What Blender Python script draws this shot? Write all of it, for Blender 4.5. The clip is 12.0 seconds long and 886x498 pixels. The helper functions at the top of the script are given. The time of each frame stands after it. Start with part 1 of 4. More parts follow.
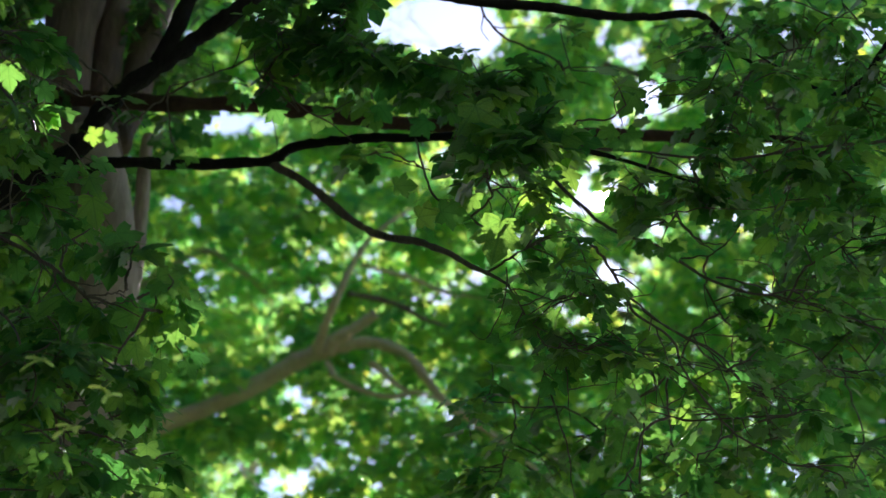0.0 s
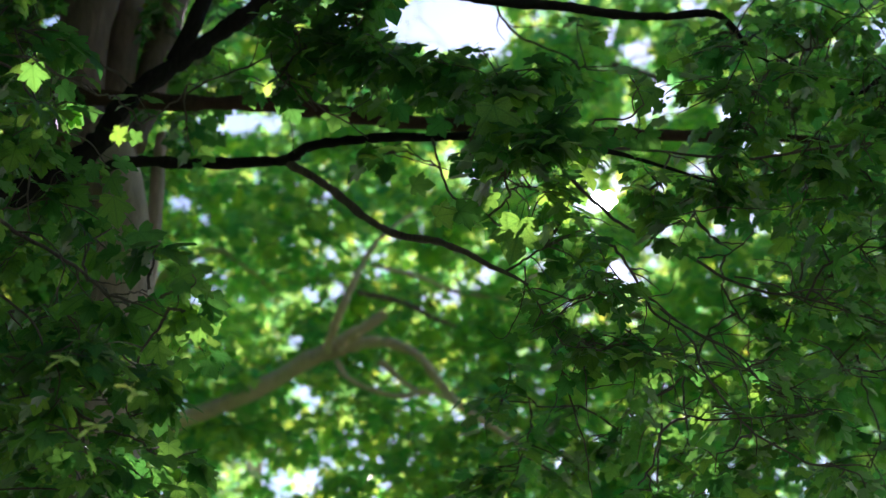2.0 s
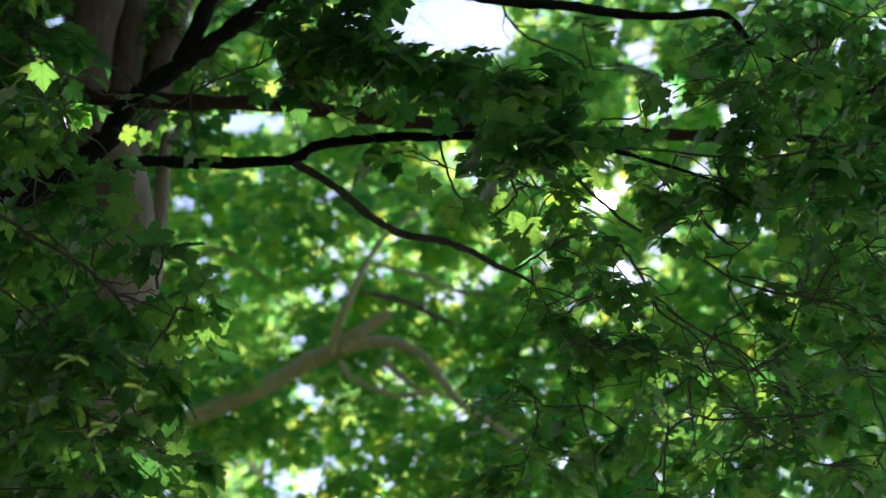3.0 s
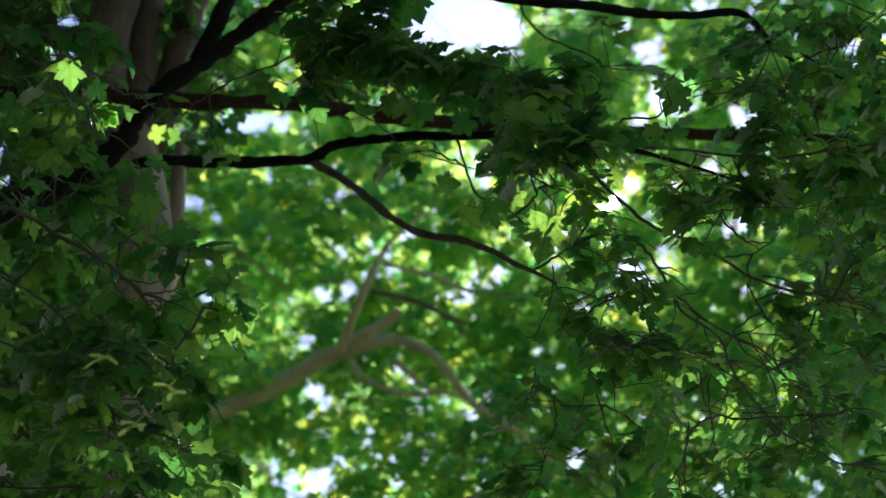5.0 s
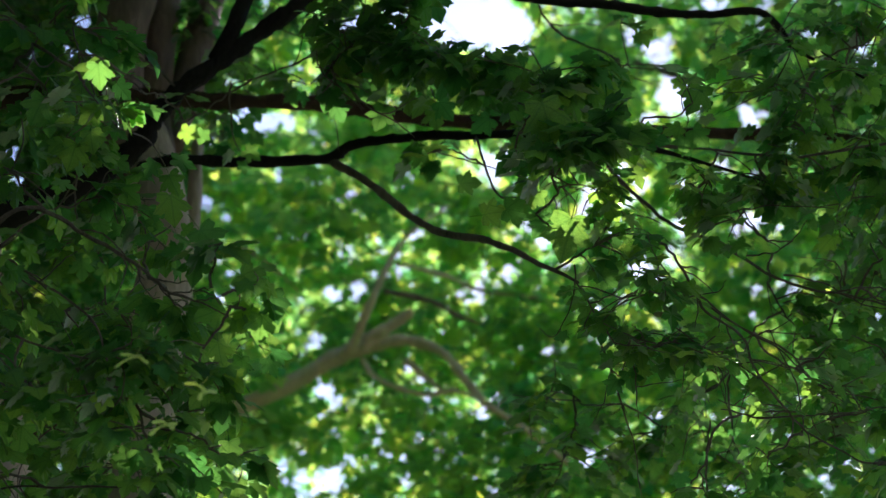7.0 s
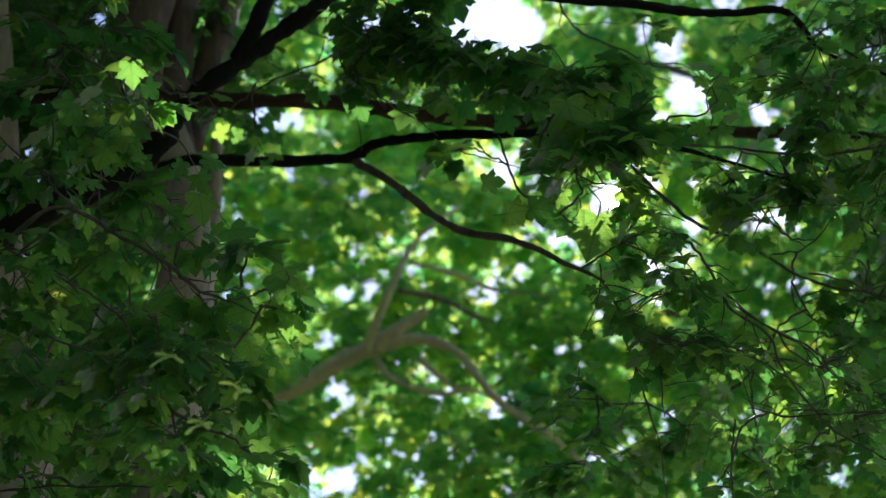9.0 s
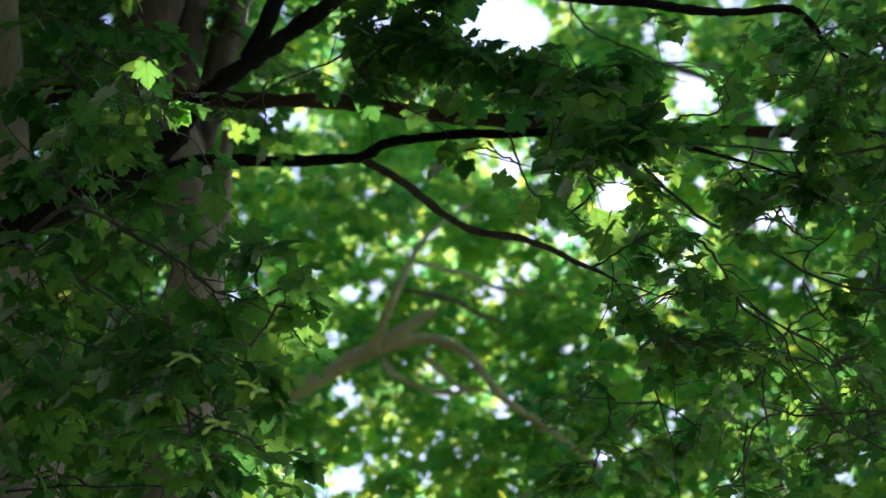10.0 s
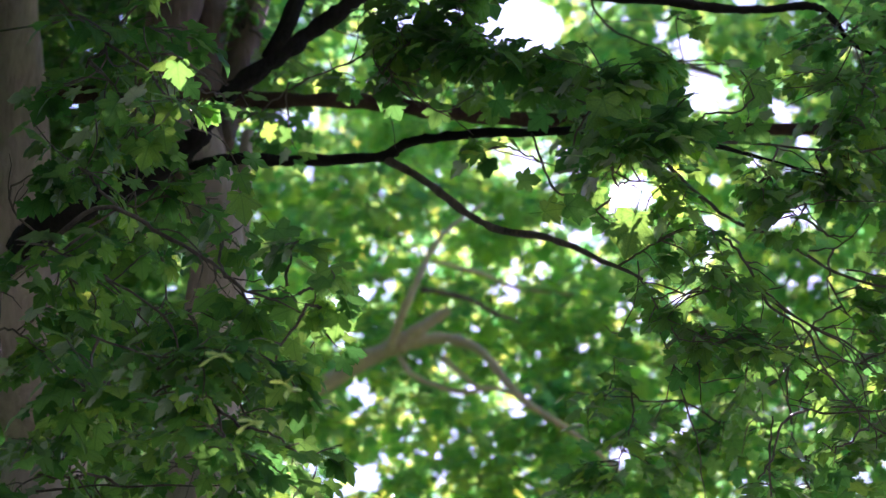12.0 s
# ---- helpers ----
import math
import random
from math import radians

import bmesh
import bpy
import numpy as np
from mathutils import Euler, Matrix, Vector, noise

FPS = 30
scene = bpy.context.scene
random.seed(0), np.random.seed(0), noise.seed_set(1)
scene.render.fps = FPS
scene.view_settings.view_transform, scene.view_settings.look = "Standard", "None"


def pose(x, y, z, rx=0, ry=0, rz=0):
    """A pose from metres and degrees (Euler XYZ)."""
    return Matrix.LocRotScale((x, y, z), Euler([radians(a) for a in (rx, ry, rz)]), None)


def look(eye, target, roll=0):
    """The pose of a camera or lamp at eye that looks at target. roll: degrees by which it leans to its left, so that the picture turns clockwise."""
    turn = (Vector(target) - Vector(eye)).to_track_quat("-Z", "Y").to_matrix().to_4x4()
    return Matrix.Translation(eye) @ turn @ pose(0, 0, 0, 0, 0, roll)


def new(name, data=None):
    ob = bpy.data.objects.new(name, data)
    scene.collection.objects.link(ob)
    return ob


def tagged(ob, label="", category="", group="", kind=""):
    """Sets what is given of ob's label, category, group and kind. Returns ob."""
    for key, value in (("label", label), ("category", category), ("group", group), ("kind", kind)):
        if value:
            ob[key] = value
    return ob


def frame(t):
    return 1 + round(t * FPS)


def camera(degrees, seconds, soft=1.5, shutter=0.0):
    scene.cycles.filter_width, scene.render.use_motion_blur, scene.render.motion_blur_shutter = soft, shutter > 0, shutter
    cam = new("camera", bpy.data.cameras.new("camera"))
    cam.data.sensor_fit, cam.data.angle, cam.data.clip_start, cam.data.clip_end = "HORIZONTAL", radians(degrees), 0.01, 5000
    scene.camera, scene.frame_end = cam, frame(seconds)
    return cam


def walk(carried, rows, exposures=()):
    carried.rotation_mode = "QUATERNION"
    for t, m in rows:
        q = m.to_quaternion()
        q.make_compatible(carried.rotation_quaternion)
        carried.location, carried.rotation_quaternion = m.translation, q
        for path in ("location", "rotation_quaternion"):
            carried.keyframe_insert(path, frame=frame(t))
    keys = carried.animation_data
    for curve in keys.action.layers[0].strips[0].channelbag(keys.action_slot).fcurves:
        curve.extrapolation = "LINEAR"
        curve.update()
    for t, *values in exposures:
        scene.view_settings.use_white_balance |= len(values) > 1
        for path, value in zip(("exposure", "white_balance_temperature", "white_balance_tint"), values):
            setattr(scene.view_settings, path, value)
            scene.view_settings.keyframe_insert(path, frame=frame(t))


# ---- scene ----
# ---- camera: a slow slide to the left below the trees, looking up towards the sun ----
cam = camera(30.0, 12.0, soft=1.15)
EYE, TILT = 1.5, 28.0
# seconds, slide, rise, yaw, pitch, roll
PATH = [
    (0.0, 0.0000, 0.0000, 0.000, 0.000, 0.000),
    (0.5, -0.0100, -0.0002, 0.026, -0.008, -0.020),
    (1.0, -0.0203, -0.0003, 0.049, -0.011, -0.039),
    (1.5, -0.0303, -0.0005, 0.070, -0.014, -0.056),
    (2.0, -0.0394, -0.0006, 0.090, -0.017, -0.071),
    (2.5, -0.0469, -0.0007, 0.108, -0.021, -0.084),
    (3.0, -0.0540, -0.0009, 0.126, -0.025, -0.096),
    (5.0, -0.1011, -0.0015, 0.198, -0.042, -0.126),
    (5.5, -0.1166, -0.0016, 0.218, -0.047, -0.129),
    (6.0, -0.1293, -0.0018, 0.241, -0.052, -0.131),
    (6.5, -0.1394, -0.0019, 0.266, -0.057, -0.131),
    (7.0, -0.1490, -0.0021, 0.293, -0.063, -0.129),
    (9.0, -0.2020, -0.0027, 0.441, -0.087, -0.104),
    (9.5, -0.2131, -0.0029, 0.489, -0.093, -0.094),
    (10.0, -0.2257, -0.0031, 0.543, -0.100, -0.082),
    (10.5, -0.2397, -0.0033, 0.603, -0.107, -0.068),
    (11.0, -0.2531, -0.0034, 0.669, -0.114, -0.052),
    (11.5, -0.2640, -0.0036, 0.742, -0.121, -0.035),
    (12.0, -0.2701, -0.0038, 0.822, -0.129, -0.016),
]
EXPOSURES = [(0.0, 1.18, 5950, 27), (10.0, 1.18, 5950, 27), (10.6, 1.42, 5850, 38), (11.0, 1.9, 5700, 64), (11.5, 1.85, 5700, 60), (12.0, 1.8, 5700, 57)]
walk(cam, [(t, pose(x, 0, EYE + z, 90 + TILT + pitch, 0, yaw) @ pose(0, 0, 0, 0, 0, -roll))
           for t, x, z, yaw, pitch, roll in PATH], EXPOSURES)
# a fast short-telephoto lens, focused on the hanging sprays
cam.data.dof.use_dof = True
cam.data.dof.focus_distance = 3.7
cam.data.dof.aperture_fstop = 3.3

# ---- light: a low sun ahead, behind the leaves, and a clear sky ----
SUN_EL, SUN_AZ = radians(29.55), radians(6.3)
SUN_WAY = Vector((math.sin(SUN_AZ) * math.cos(SUN_EL), math.cos(SUN_AZ) * math.cos(SUN_EL), math.sin(SUN_EL)))
world = bpy.data.worlds.new("sky")
scene.world = world
world.use_nodes = True
wn = world.node_tree.nodes
wn.clear()
sky = wn.new("ShaderNodeTexSky")
sky.sky_type, sky.sun_disc = "NISHITA", False
sky.sun_elevation, sky.sun_rotation = SUN_EL, SUN_AZ
sky.air_density, sky.dust_density, sky.ozone_density = 1.3, 0.25, 2.5
sky_light = wn.new("ShaderNodeBackground")
sky_light.inputs[1].default_value = 0.095
sky_out = wn.new("ShaderNodeOutputWorld")
world.node_tree.links.new(sky.outputs[0], sky_light.inputs[0])
world.node_tree.links.new(sky_light.outputs[0], sky_out.inputs[0])
sun_lamp = bpy.data.lights.new("sun", "SUN")
sun_lamp.energy, sun_lamp.angle, sun_lamp.color = 5.0, radians(0.53), (1.0, 0.94, 0.84)
new("sun", sun_lamp).matrix_world = look(SUN_WAY * 60, (0, 0, 0))


# ---- materials ----
def material(name):
    m = bpy.data.materials.new(name)
    m.use_nodes = True
    m.node_tree.nodes.clear()
    return m, m.node_tree.nodes, m.node_tree.links


def node(nodes, kind, **inputs):
    n = nodes.new(kind)
    for k, v in inputs.items():
        n.inputs[k.replace("_", " ")].default_value = v
    return n


def maths(nodes, links, op, a, b=None):
    n = nodes.new("ShaderNodeMath")
    n.operation = op
    for i, v in enumerate((a, b)):
        if v is None:
            continue
        if isinstance(v, (int, float)):
            n.inputs[i].default_value = v
        else:
            links.new(v, n.inputs[i])
    return n.outputs[0]


def ramp(nodes, links, source, stops):
    n = nodes.new("ShaderNodeValToRGB")
    while len(n.color_ramp.elements) < len(stops):
        n.color_ramp.elements.new(0.5)
    for e, (place, colour) in zip(n.color_ramp.elements, stops):
        e.position, e.color = place, (*colour, 1)
    links.new(source, n.inputs[0])
    return n.outputs[0]


def leaf_material(name, top, through_light, yellow):
    """A thin leaf: green by reflection, yellow-green by the light that comes through, with paler veins and a waxy sheen."""
    m, n, l = material(name)
    info, geo, uv = n.new("ShaderNodeObjectInfo"), n.new("ShaderNodeNewGeometry"), n.new("ShaderNodeUVMap")
    chance = maths(n, l, "FRACT", maths(n, l, "ADD", info.outputs["Random"], geo.outputs["Random Per Island"]))
    split = n.new("ShaderNodeSeparateXYZ")
    l.new(uv.outputs[0], split.inputs[0])
    u = maths(n, l, "ABSOLUTE", maths(n, l, "SUBTRACT", split.outputs[0], 0.5))
    v = maths(n, l, "SUBTRACT", split.outputs[1], 0.12)
    turn = maths(n, l, "ARCTAN2", u, v)
    near_vein = maths(n, l, "ABSOLUTE", maths(n, l, "SUBTRACT", maths(n, l, "PINGPONG", turn, 0.44), 0.0))
    radius = maths(n, l, "SQRT", maths(n, l, "ADD", maths(n, l, "MULTIPLY", u, u), maths(n, l, "MULTIPLY", v, v)))
    arc = maths(n, l, "MULTIPLY", near_vein, radius)
    vein = maths(n, l, "POWER", maths(n, l, "MAXIMUM", maths(n, l, "SUBTRACT", 1.0, maths(n, l, "DIVIDE", arc, 0.045)), 0.0), 1.6)
    coord = n.new("ShaderNodeTexCoord")
    noise_fine = node(n, "ShaderNodeTexNoise", Scale=26.0, Detail=4.0)
    l.new(uv.outputs[0], noise_fine.inputs[0])
    blotch = node(n, "ShaderNodeTexNoise", Scale=3.0, Detail=3.0)
    l.new(coord.outputs["Object"], blotch.inputs[0])
    mixed = maths(n, l, "ADD", maths(n, l, "MULTIPLY", chance, 0.7), maths(n, l, "MULTIPLY", blotch.outputs[0], 0.35))
    dark = tuple(c * 0.6 for c in top)
    seen = ramp(n, l, mixed, [(0.1, dark), (0.55, top), (0.95, tuple(c * 1.35 for c in top))])
    lit = ramp(n, l, mixed, [(0.1, through_light), (0.66, tuple(0.6 * a + 0.4 * b for a, b in zip(through_light, yellow))), (1.0, yellow)])
    grain = ramp(n, l, noise_fine.outputs[0], [(0.3, (0.80, 0.80, 0.80)), (0.7, (1.1, 1.1, 1.1))])

    def times(a, b):
        x = n.new("ShaderNodeMix")
        x.data_type, x.blend_type = "RGBA", "MULTIPLY"
        x.inputs[0].default_value = 1.0
        l.new(a, x.inputs[6])
        l.new(b, x.inputs[7])
        return x.outputs[2]

    vein_seen = ramp(n, l, vein, [(0.0, (1, 1, 1)), (1.0, (1.5, 1.4, 1.5))])
    vein_lit = ramp(n, l, vein, [(0.0, (1, 1, 1)), (1.0, (0.62, 0.68, 0.5))])
    diffuse, glow, gloss = n.new("ShaderNodeBsdfDiffuse"), n.new("ShaderNodeBsdfTranslucent"), node(n, "ShaderNodeBsdfGlossy", Roughness=0.36)
    l.new(times(times(seen, grain), vein_seen), diffuse.inputs[0])
    l.new(times(times(lit, grain), vein_lit), glow.inputs[0])
    bump = node(n, "ShaderNodeBump", Strength=0.35, Distance=0.002)
    l.new(maths(n, l, "ADD", maths(n, l, "MULTIPLY", vein, -0.6), noise_fine.outputs[0]), bump.inputs["Height"])
    for shader in (diffuse, gloss):
        l.new(bump.outputs[0], shader.inputs["Normal"])
    add, mix, fres, out = n.new("ShaderNodeAddShader"), n.new("ShaderNodeMixShader"), node(n, "ShaderNodeFresnel", IOR=1.28), n.new("ShaderNodeOutputMaterial")
    l.new(diffuse.outputs[0], add.inputs[0])
    l.new(glow.outputs[0], add.inputs[1])
    l.new(maths(n, l, "MULTIPLY", fres.outputs[0], 0.15), mix.inputs[0])
    l.new(add.outputs[0], mix.inputs[1])
    l.new(gloss.outputs[0], mix.inputs[2])
    l.new(mix.outputs[0], out.inputs[0])
    return m


def bark_material(name, pale, deep, stretch=0.25, rough=0.85, scale=9.0):
    """Bark: long cracks along the stem, blotches of grey lichen and moss, and relief."""
    m, n, l = material(name)
    coord, place = n.new("ShaderNodeTexCoord"), n.new("ShaderNodeMapping")
    l.new(coord.outputs["Object"], place.inputs[0])
    place.inputs["Scale"].default_value = (1, 1, stretch)
    cracks = node(n, "ShaderNodeTexNoise", Scale=scale * 5, Detail=6.0, Roughness=0.65)
    blotch = node(n, "ShaderNodeTexNoise", Scale=scale * 0.5, Detail=4.0)
    l.new(place.outputs[0], cracks.inputs[0])
    l.new(coord.outputs["Object"], blotch.inputs[0])
    mixed = maths(n, l, "ADD", maths(n, l, "MULTIPLY", cracks.outputs[0], 0.55), maths(n, l, "MULTIPLY", blotch.outputs[0], 0.5))
    middle = tuple((a + b) / 2 for a, b in zip(pale, deep))
    colour = ramp(n, l, mixed, [(0.36, deep), (0.5, middle), (0.66, pale)])
    shader = node(n, "ShaderNodeBsdfPrincipled", Roughness=rough, Specular_IOR_Level=0.15)
    l.new(colour, shader.inputs["Base Color"])
    bump = node(n, "ShaderNodeBump", Strength=0.9, Distance=0.015)
    l.new(cracks.outputs[0], bump.inputs["Height"])
    l.new(bump.outputs[0], shader.inputs["Normal"])
    out = n.new("ShaderNodeOutputMaterial")
    l.new(shader.outputs[0], out.inputs[0])
    return m


# one maple leaf in two tones: near shade and far sunlight put into the colours
LEAF_SHADED = leaf_material("maple leaf", (0.016, 0.044, 0.025), (0.046, 0.215, 0.038), (0.30, 0.46, 0.04))
LEAF_FAR_LIT = leaf_material("maple leaf lightened for sun", (0.032, 0.122, 0.062), (0.080, 0.45, 0.135), (0.88, 0.84, 0.07))
KEY = leaf_material("maple key", (0.30, 0.36, 0.13), (0.40, 0.46, 0.12), (0.5, 0.5, 0.14))
BARK_PALE = bark_material("pale trunk bark", (0.58, 0.44, 0.35), (0.34, 0.25, 0.20))
# brownish bark, its tone lowered to paint in the shade on the upper stems
BARK_BROWN_DIM = bark_material("brownish stem bark dimmed for shade", (0.30, 0.20, 0.17), (0.15, 0.10, 0.085))
# dark bark, deepened to near black so the colour carries the backlit shade
BARK_DARK_BACKLIT = bark_material("dark limb bark deepened for backlight", (0.032, 0.025, 0.022), (0.009, 0.008, 0.008), scale=14.0)
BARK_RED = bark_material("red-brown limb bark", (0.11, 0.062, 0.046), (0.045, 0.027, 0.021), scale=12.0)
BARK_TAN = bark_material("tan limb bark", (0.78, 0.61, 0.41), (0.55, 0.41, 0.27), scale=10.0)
BARK_GREY = bark_material("grey-brown branch bark", (0.20, 0.155, 0.125), (0.05, 0.04, 0.034), rough=0.6, scale=16.0)
TWIG = bark_material("twig bark", (0.19, 0.145, 0.11), (0.07, 0.052, 0.04), rough=0.45, scale=30.0)


# ---- building blocks ----
def mesh_object(name, verts, faces, mat, parent=None, label="", smooth=True):
    me = bpy.data.meshes.new(name)
    me.from_pydata([tuple(v) for v in verts], [], faces)
    me.materials.append(mat)
    if smooth:
        me.polygons.foreach_set("use_smooth", [True] * len(me.polygons))
    me.update()
    ob = new(name, me)
    ob.parent = parent
    if label:
        tagged(ob, label)
    return ob


def glide(points, steps):
    """A smooth line through the points (Catmull-Rom)."""
    p = [Vector(q) for q in points]
    p = [2 * p[0] - p[1], *p, 2 * p[-1] - p[-2]]
    line = []
    for i in range(1, len(p) - 2):
        a, b, c, d = p[i - 1:i + 3]
        for k in range(steps):
            t = k / steps
            line.append(0.5 * (2 * b + (c - a) * t + (2 * a - 5 * b + 4 * c - d) * t * t + (3 * b - a - 3 * c + d) * t ** 3))
    line.append(p[-2])
    return line


def tube(line, radii, sides=8, rough=0.0, verts=None, faces=None):
    """A round stem along the line, its radius running through radii, with lumps; appended to verts and faces."""
    verts, faces = ([], []) if verts is None else (verts, faces)
    first, n = len(verts), len(line)
    side = None
    for i, p in enumerate(line):
        way = (line[min(i + 1, n - 1)] - line[max(i - 1, 0)]).normalized()
        if side is None:
            side = way.orthogonal().normalized()
        side = (side - way * side.dot(way)).normalized()
        up = way.cross(side)
        f = i / (n - 1) * (len(radii) - 1)
        k = min(int(f), len(radii) - 2)
        r = radii[k] + (radii[k + 1] - radii[k]) * (f - k)
        for j in range(sides):
            a = 2 * math.pi * j / sides
            out = side * math.cos(a) + up * math.sin(a)
            lump = 1 + rough * noise.noise((p + out * r) * (0.35 / max(r, 0.004)))
            verts.append(p + out * (r * lump))
    for i in range(n - 1):
        for j in range(sides):
            a, b = first + i * sides + j, first + i * sides + (j + 1) % sides
            faces.append((a, b, b + sides, a + sides))
    faces.append(tuple(first + j for j in reversed(range(sides))))
    faces.append(tuple(first + (n - 1) * sides + j for j in range(sides)))
    return verts, faces


SHAFTS = [(Vector(p), r) for p, r in (
    ((-0.050, 0, 1.5), 0.008), ((-0.206, 0, 1.5), 0.008), ((-0.262, 0, 1.5), 0.045),
    ((-0.782, 2.508, 3.181), 0.022), ((-0.516, 2.924, 2.869), 0.016), ((-0.616, 3.053, 2.626), 0.032), ((-0.599, 2.450, 3.031), 0.008),
    ((0.663, 3.620, 3.105), 0.07), ((0.244, 3.466, 3.611), 0.01), ((0.548, 3.696, 2.962), 0.05), ((0.270, 3.623, 3.272), 0.008),
)]


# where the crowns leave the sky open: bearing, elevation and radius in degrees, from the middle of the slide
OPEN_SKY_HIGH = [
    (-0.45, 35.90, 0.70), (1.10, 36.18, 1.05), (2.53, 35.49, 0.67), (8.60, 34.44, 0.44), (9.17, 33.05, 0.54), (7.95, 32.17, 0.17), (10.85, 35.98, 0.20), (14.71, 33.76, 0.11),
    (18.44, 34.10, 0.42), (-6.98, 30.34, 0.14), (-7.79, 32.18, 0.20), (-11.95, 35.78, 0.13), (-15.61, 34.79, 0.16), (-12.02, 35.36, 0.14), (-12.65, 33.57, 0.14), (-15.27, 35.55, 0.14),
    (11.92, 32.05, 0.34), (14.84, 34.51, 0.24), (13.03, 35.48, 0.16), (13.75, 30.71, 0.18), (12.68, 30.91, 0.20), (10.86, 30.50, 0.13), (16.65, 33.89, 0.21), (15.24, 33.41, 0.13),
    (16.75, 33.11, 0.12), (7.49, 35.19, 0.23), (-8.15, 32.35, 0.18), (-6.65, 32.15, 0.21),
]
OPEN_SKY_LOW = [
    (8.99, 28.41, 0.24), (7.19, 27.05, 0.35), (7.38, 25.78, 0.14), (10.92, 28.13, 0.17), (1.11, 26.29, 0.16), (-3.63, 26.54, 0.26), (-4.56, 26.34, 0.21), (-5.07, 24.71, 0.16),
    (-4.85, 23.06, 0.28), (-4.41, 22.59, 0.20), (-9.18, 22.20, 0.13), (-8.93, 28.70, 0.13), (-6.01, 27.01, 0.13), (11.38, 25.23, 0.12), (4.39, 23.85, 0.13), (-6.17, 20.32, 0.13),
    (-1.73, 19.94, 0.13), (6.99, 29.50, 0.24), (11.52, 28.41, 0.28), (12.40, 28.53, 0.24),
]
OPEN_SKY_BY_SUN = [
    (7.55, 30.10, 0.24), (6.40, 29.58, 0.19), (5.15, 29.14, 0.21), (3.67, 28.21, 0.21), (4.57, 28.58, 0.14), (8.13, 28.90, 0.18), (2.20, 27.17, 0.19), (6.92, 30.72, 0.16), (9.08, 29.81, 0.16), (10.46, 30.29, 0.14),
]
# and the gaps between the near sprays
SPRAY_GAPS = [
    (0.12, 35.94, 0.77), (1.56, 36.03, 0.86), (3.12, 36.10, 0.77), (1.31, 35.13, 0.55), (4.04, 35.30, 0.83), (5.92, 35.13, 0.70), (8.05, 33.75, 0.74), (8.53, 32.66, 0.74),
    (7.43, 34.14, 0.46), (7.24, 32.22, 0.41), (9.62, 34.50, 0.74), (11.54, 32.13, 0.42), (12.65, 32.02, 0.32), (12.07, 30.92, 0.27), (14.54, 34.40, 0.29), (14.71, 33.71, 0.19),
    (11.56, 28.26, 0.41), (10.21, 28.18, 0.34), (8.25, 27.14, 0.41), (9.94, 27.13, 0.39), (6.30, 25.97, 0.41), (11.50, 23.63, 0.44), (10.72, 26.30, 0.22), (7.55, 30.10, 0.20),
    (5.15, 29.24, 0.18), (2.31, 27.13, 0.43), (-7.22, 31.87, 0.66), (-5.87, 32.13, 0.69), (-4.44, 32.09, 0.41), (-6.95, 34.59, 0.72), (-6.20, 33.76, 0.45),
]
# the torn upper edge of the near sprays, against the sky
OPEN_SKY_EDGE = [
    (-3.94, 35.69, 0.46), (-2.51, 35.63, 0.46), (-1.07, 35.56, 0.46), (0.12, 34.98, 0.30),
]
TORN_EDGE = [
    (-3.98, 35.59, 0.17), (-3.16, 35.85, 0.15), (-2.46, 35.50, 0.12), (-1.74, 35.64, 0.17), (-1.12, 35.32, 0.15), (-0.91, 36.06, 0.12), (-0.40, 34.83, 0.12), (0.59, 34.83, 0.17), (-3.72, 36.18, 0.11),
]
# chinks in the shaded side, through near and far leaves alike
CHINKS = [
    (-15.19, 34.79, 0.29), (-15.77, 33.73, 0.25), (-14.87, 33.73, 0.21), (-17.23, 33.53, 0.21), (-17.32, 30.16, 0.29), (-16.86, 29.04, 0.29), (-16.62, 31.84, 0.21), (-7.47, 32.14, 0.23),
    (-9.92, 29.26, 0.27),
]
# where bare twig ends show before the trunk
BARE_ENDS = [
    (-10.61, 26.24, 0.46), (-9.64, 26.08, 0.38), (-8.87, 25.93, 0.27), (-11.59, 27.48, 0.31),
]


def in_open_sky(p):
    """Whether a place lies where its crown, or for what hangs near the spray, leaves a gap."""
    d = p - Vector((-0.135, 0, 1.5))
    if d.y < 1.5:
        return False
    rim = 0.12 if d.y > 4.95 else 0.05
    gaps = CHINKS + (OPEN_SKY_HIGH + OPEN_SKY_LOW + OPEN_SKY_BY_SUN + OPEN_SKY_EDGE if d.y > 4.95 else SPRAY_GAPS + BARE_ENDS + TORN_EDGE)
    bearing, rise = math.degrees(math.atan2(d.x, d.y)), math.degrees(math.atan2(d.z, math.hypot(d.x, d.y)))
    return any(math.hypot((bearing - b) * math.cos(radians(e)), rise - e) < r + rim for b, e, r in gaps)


def in_a_shaft(p, reach=0.0):
    """Whether a place lies in one of the ways along which the sun finds its way through the leaves."""
    for foot, r in SHAFTS:
        d = p - foot
        along = d.dot(SUN_WAY)
        if along > 0.12 and (d - SUN_WAY * along).length < r + reach + 0.0025 * along:
            return True
    return False


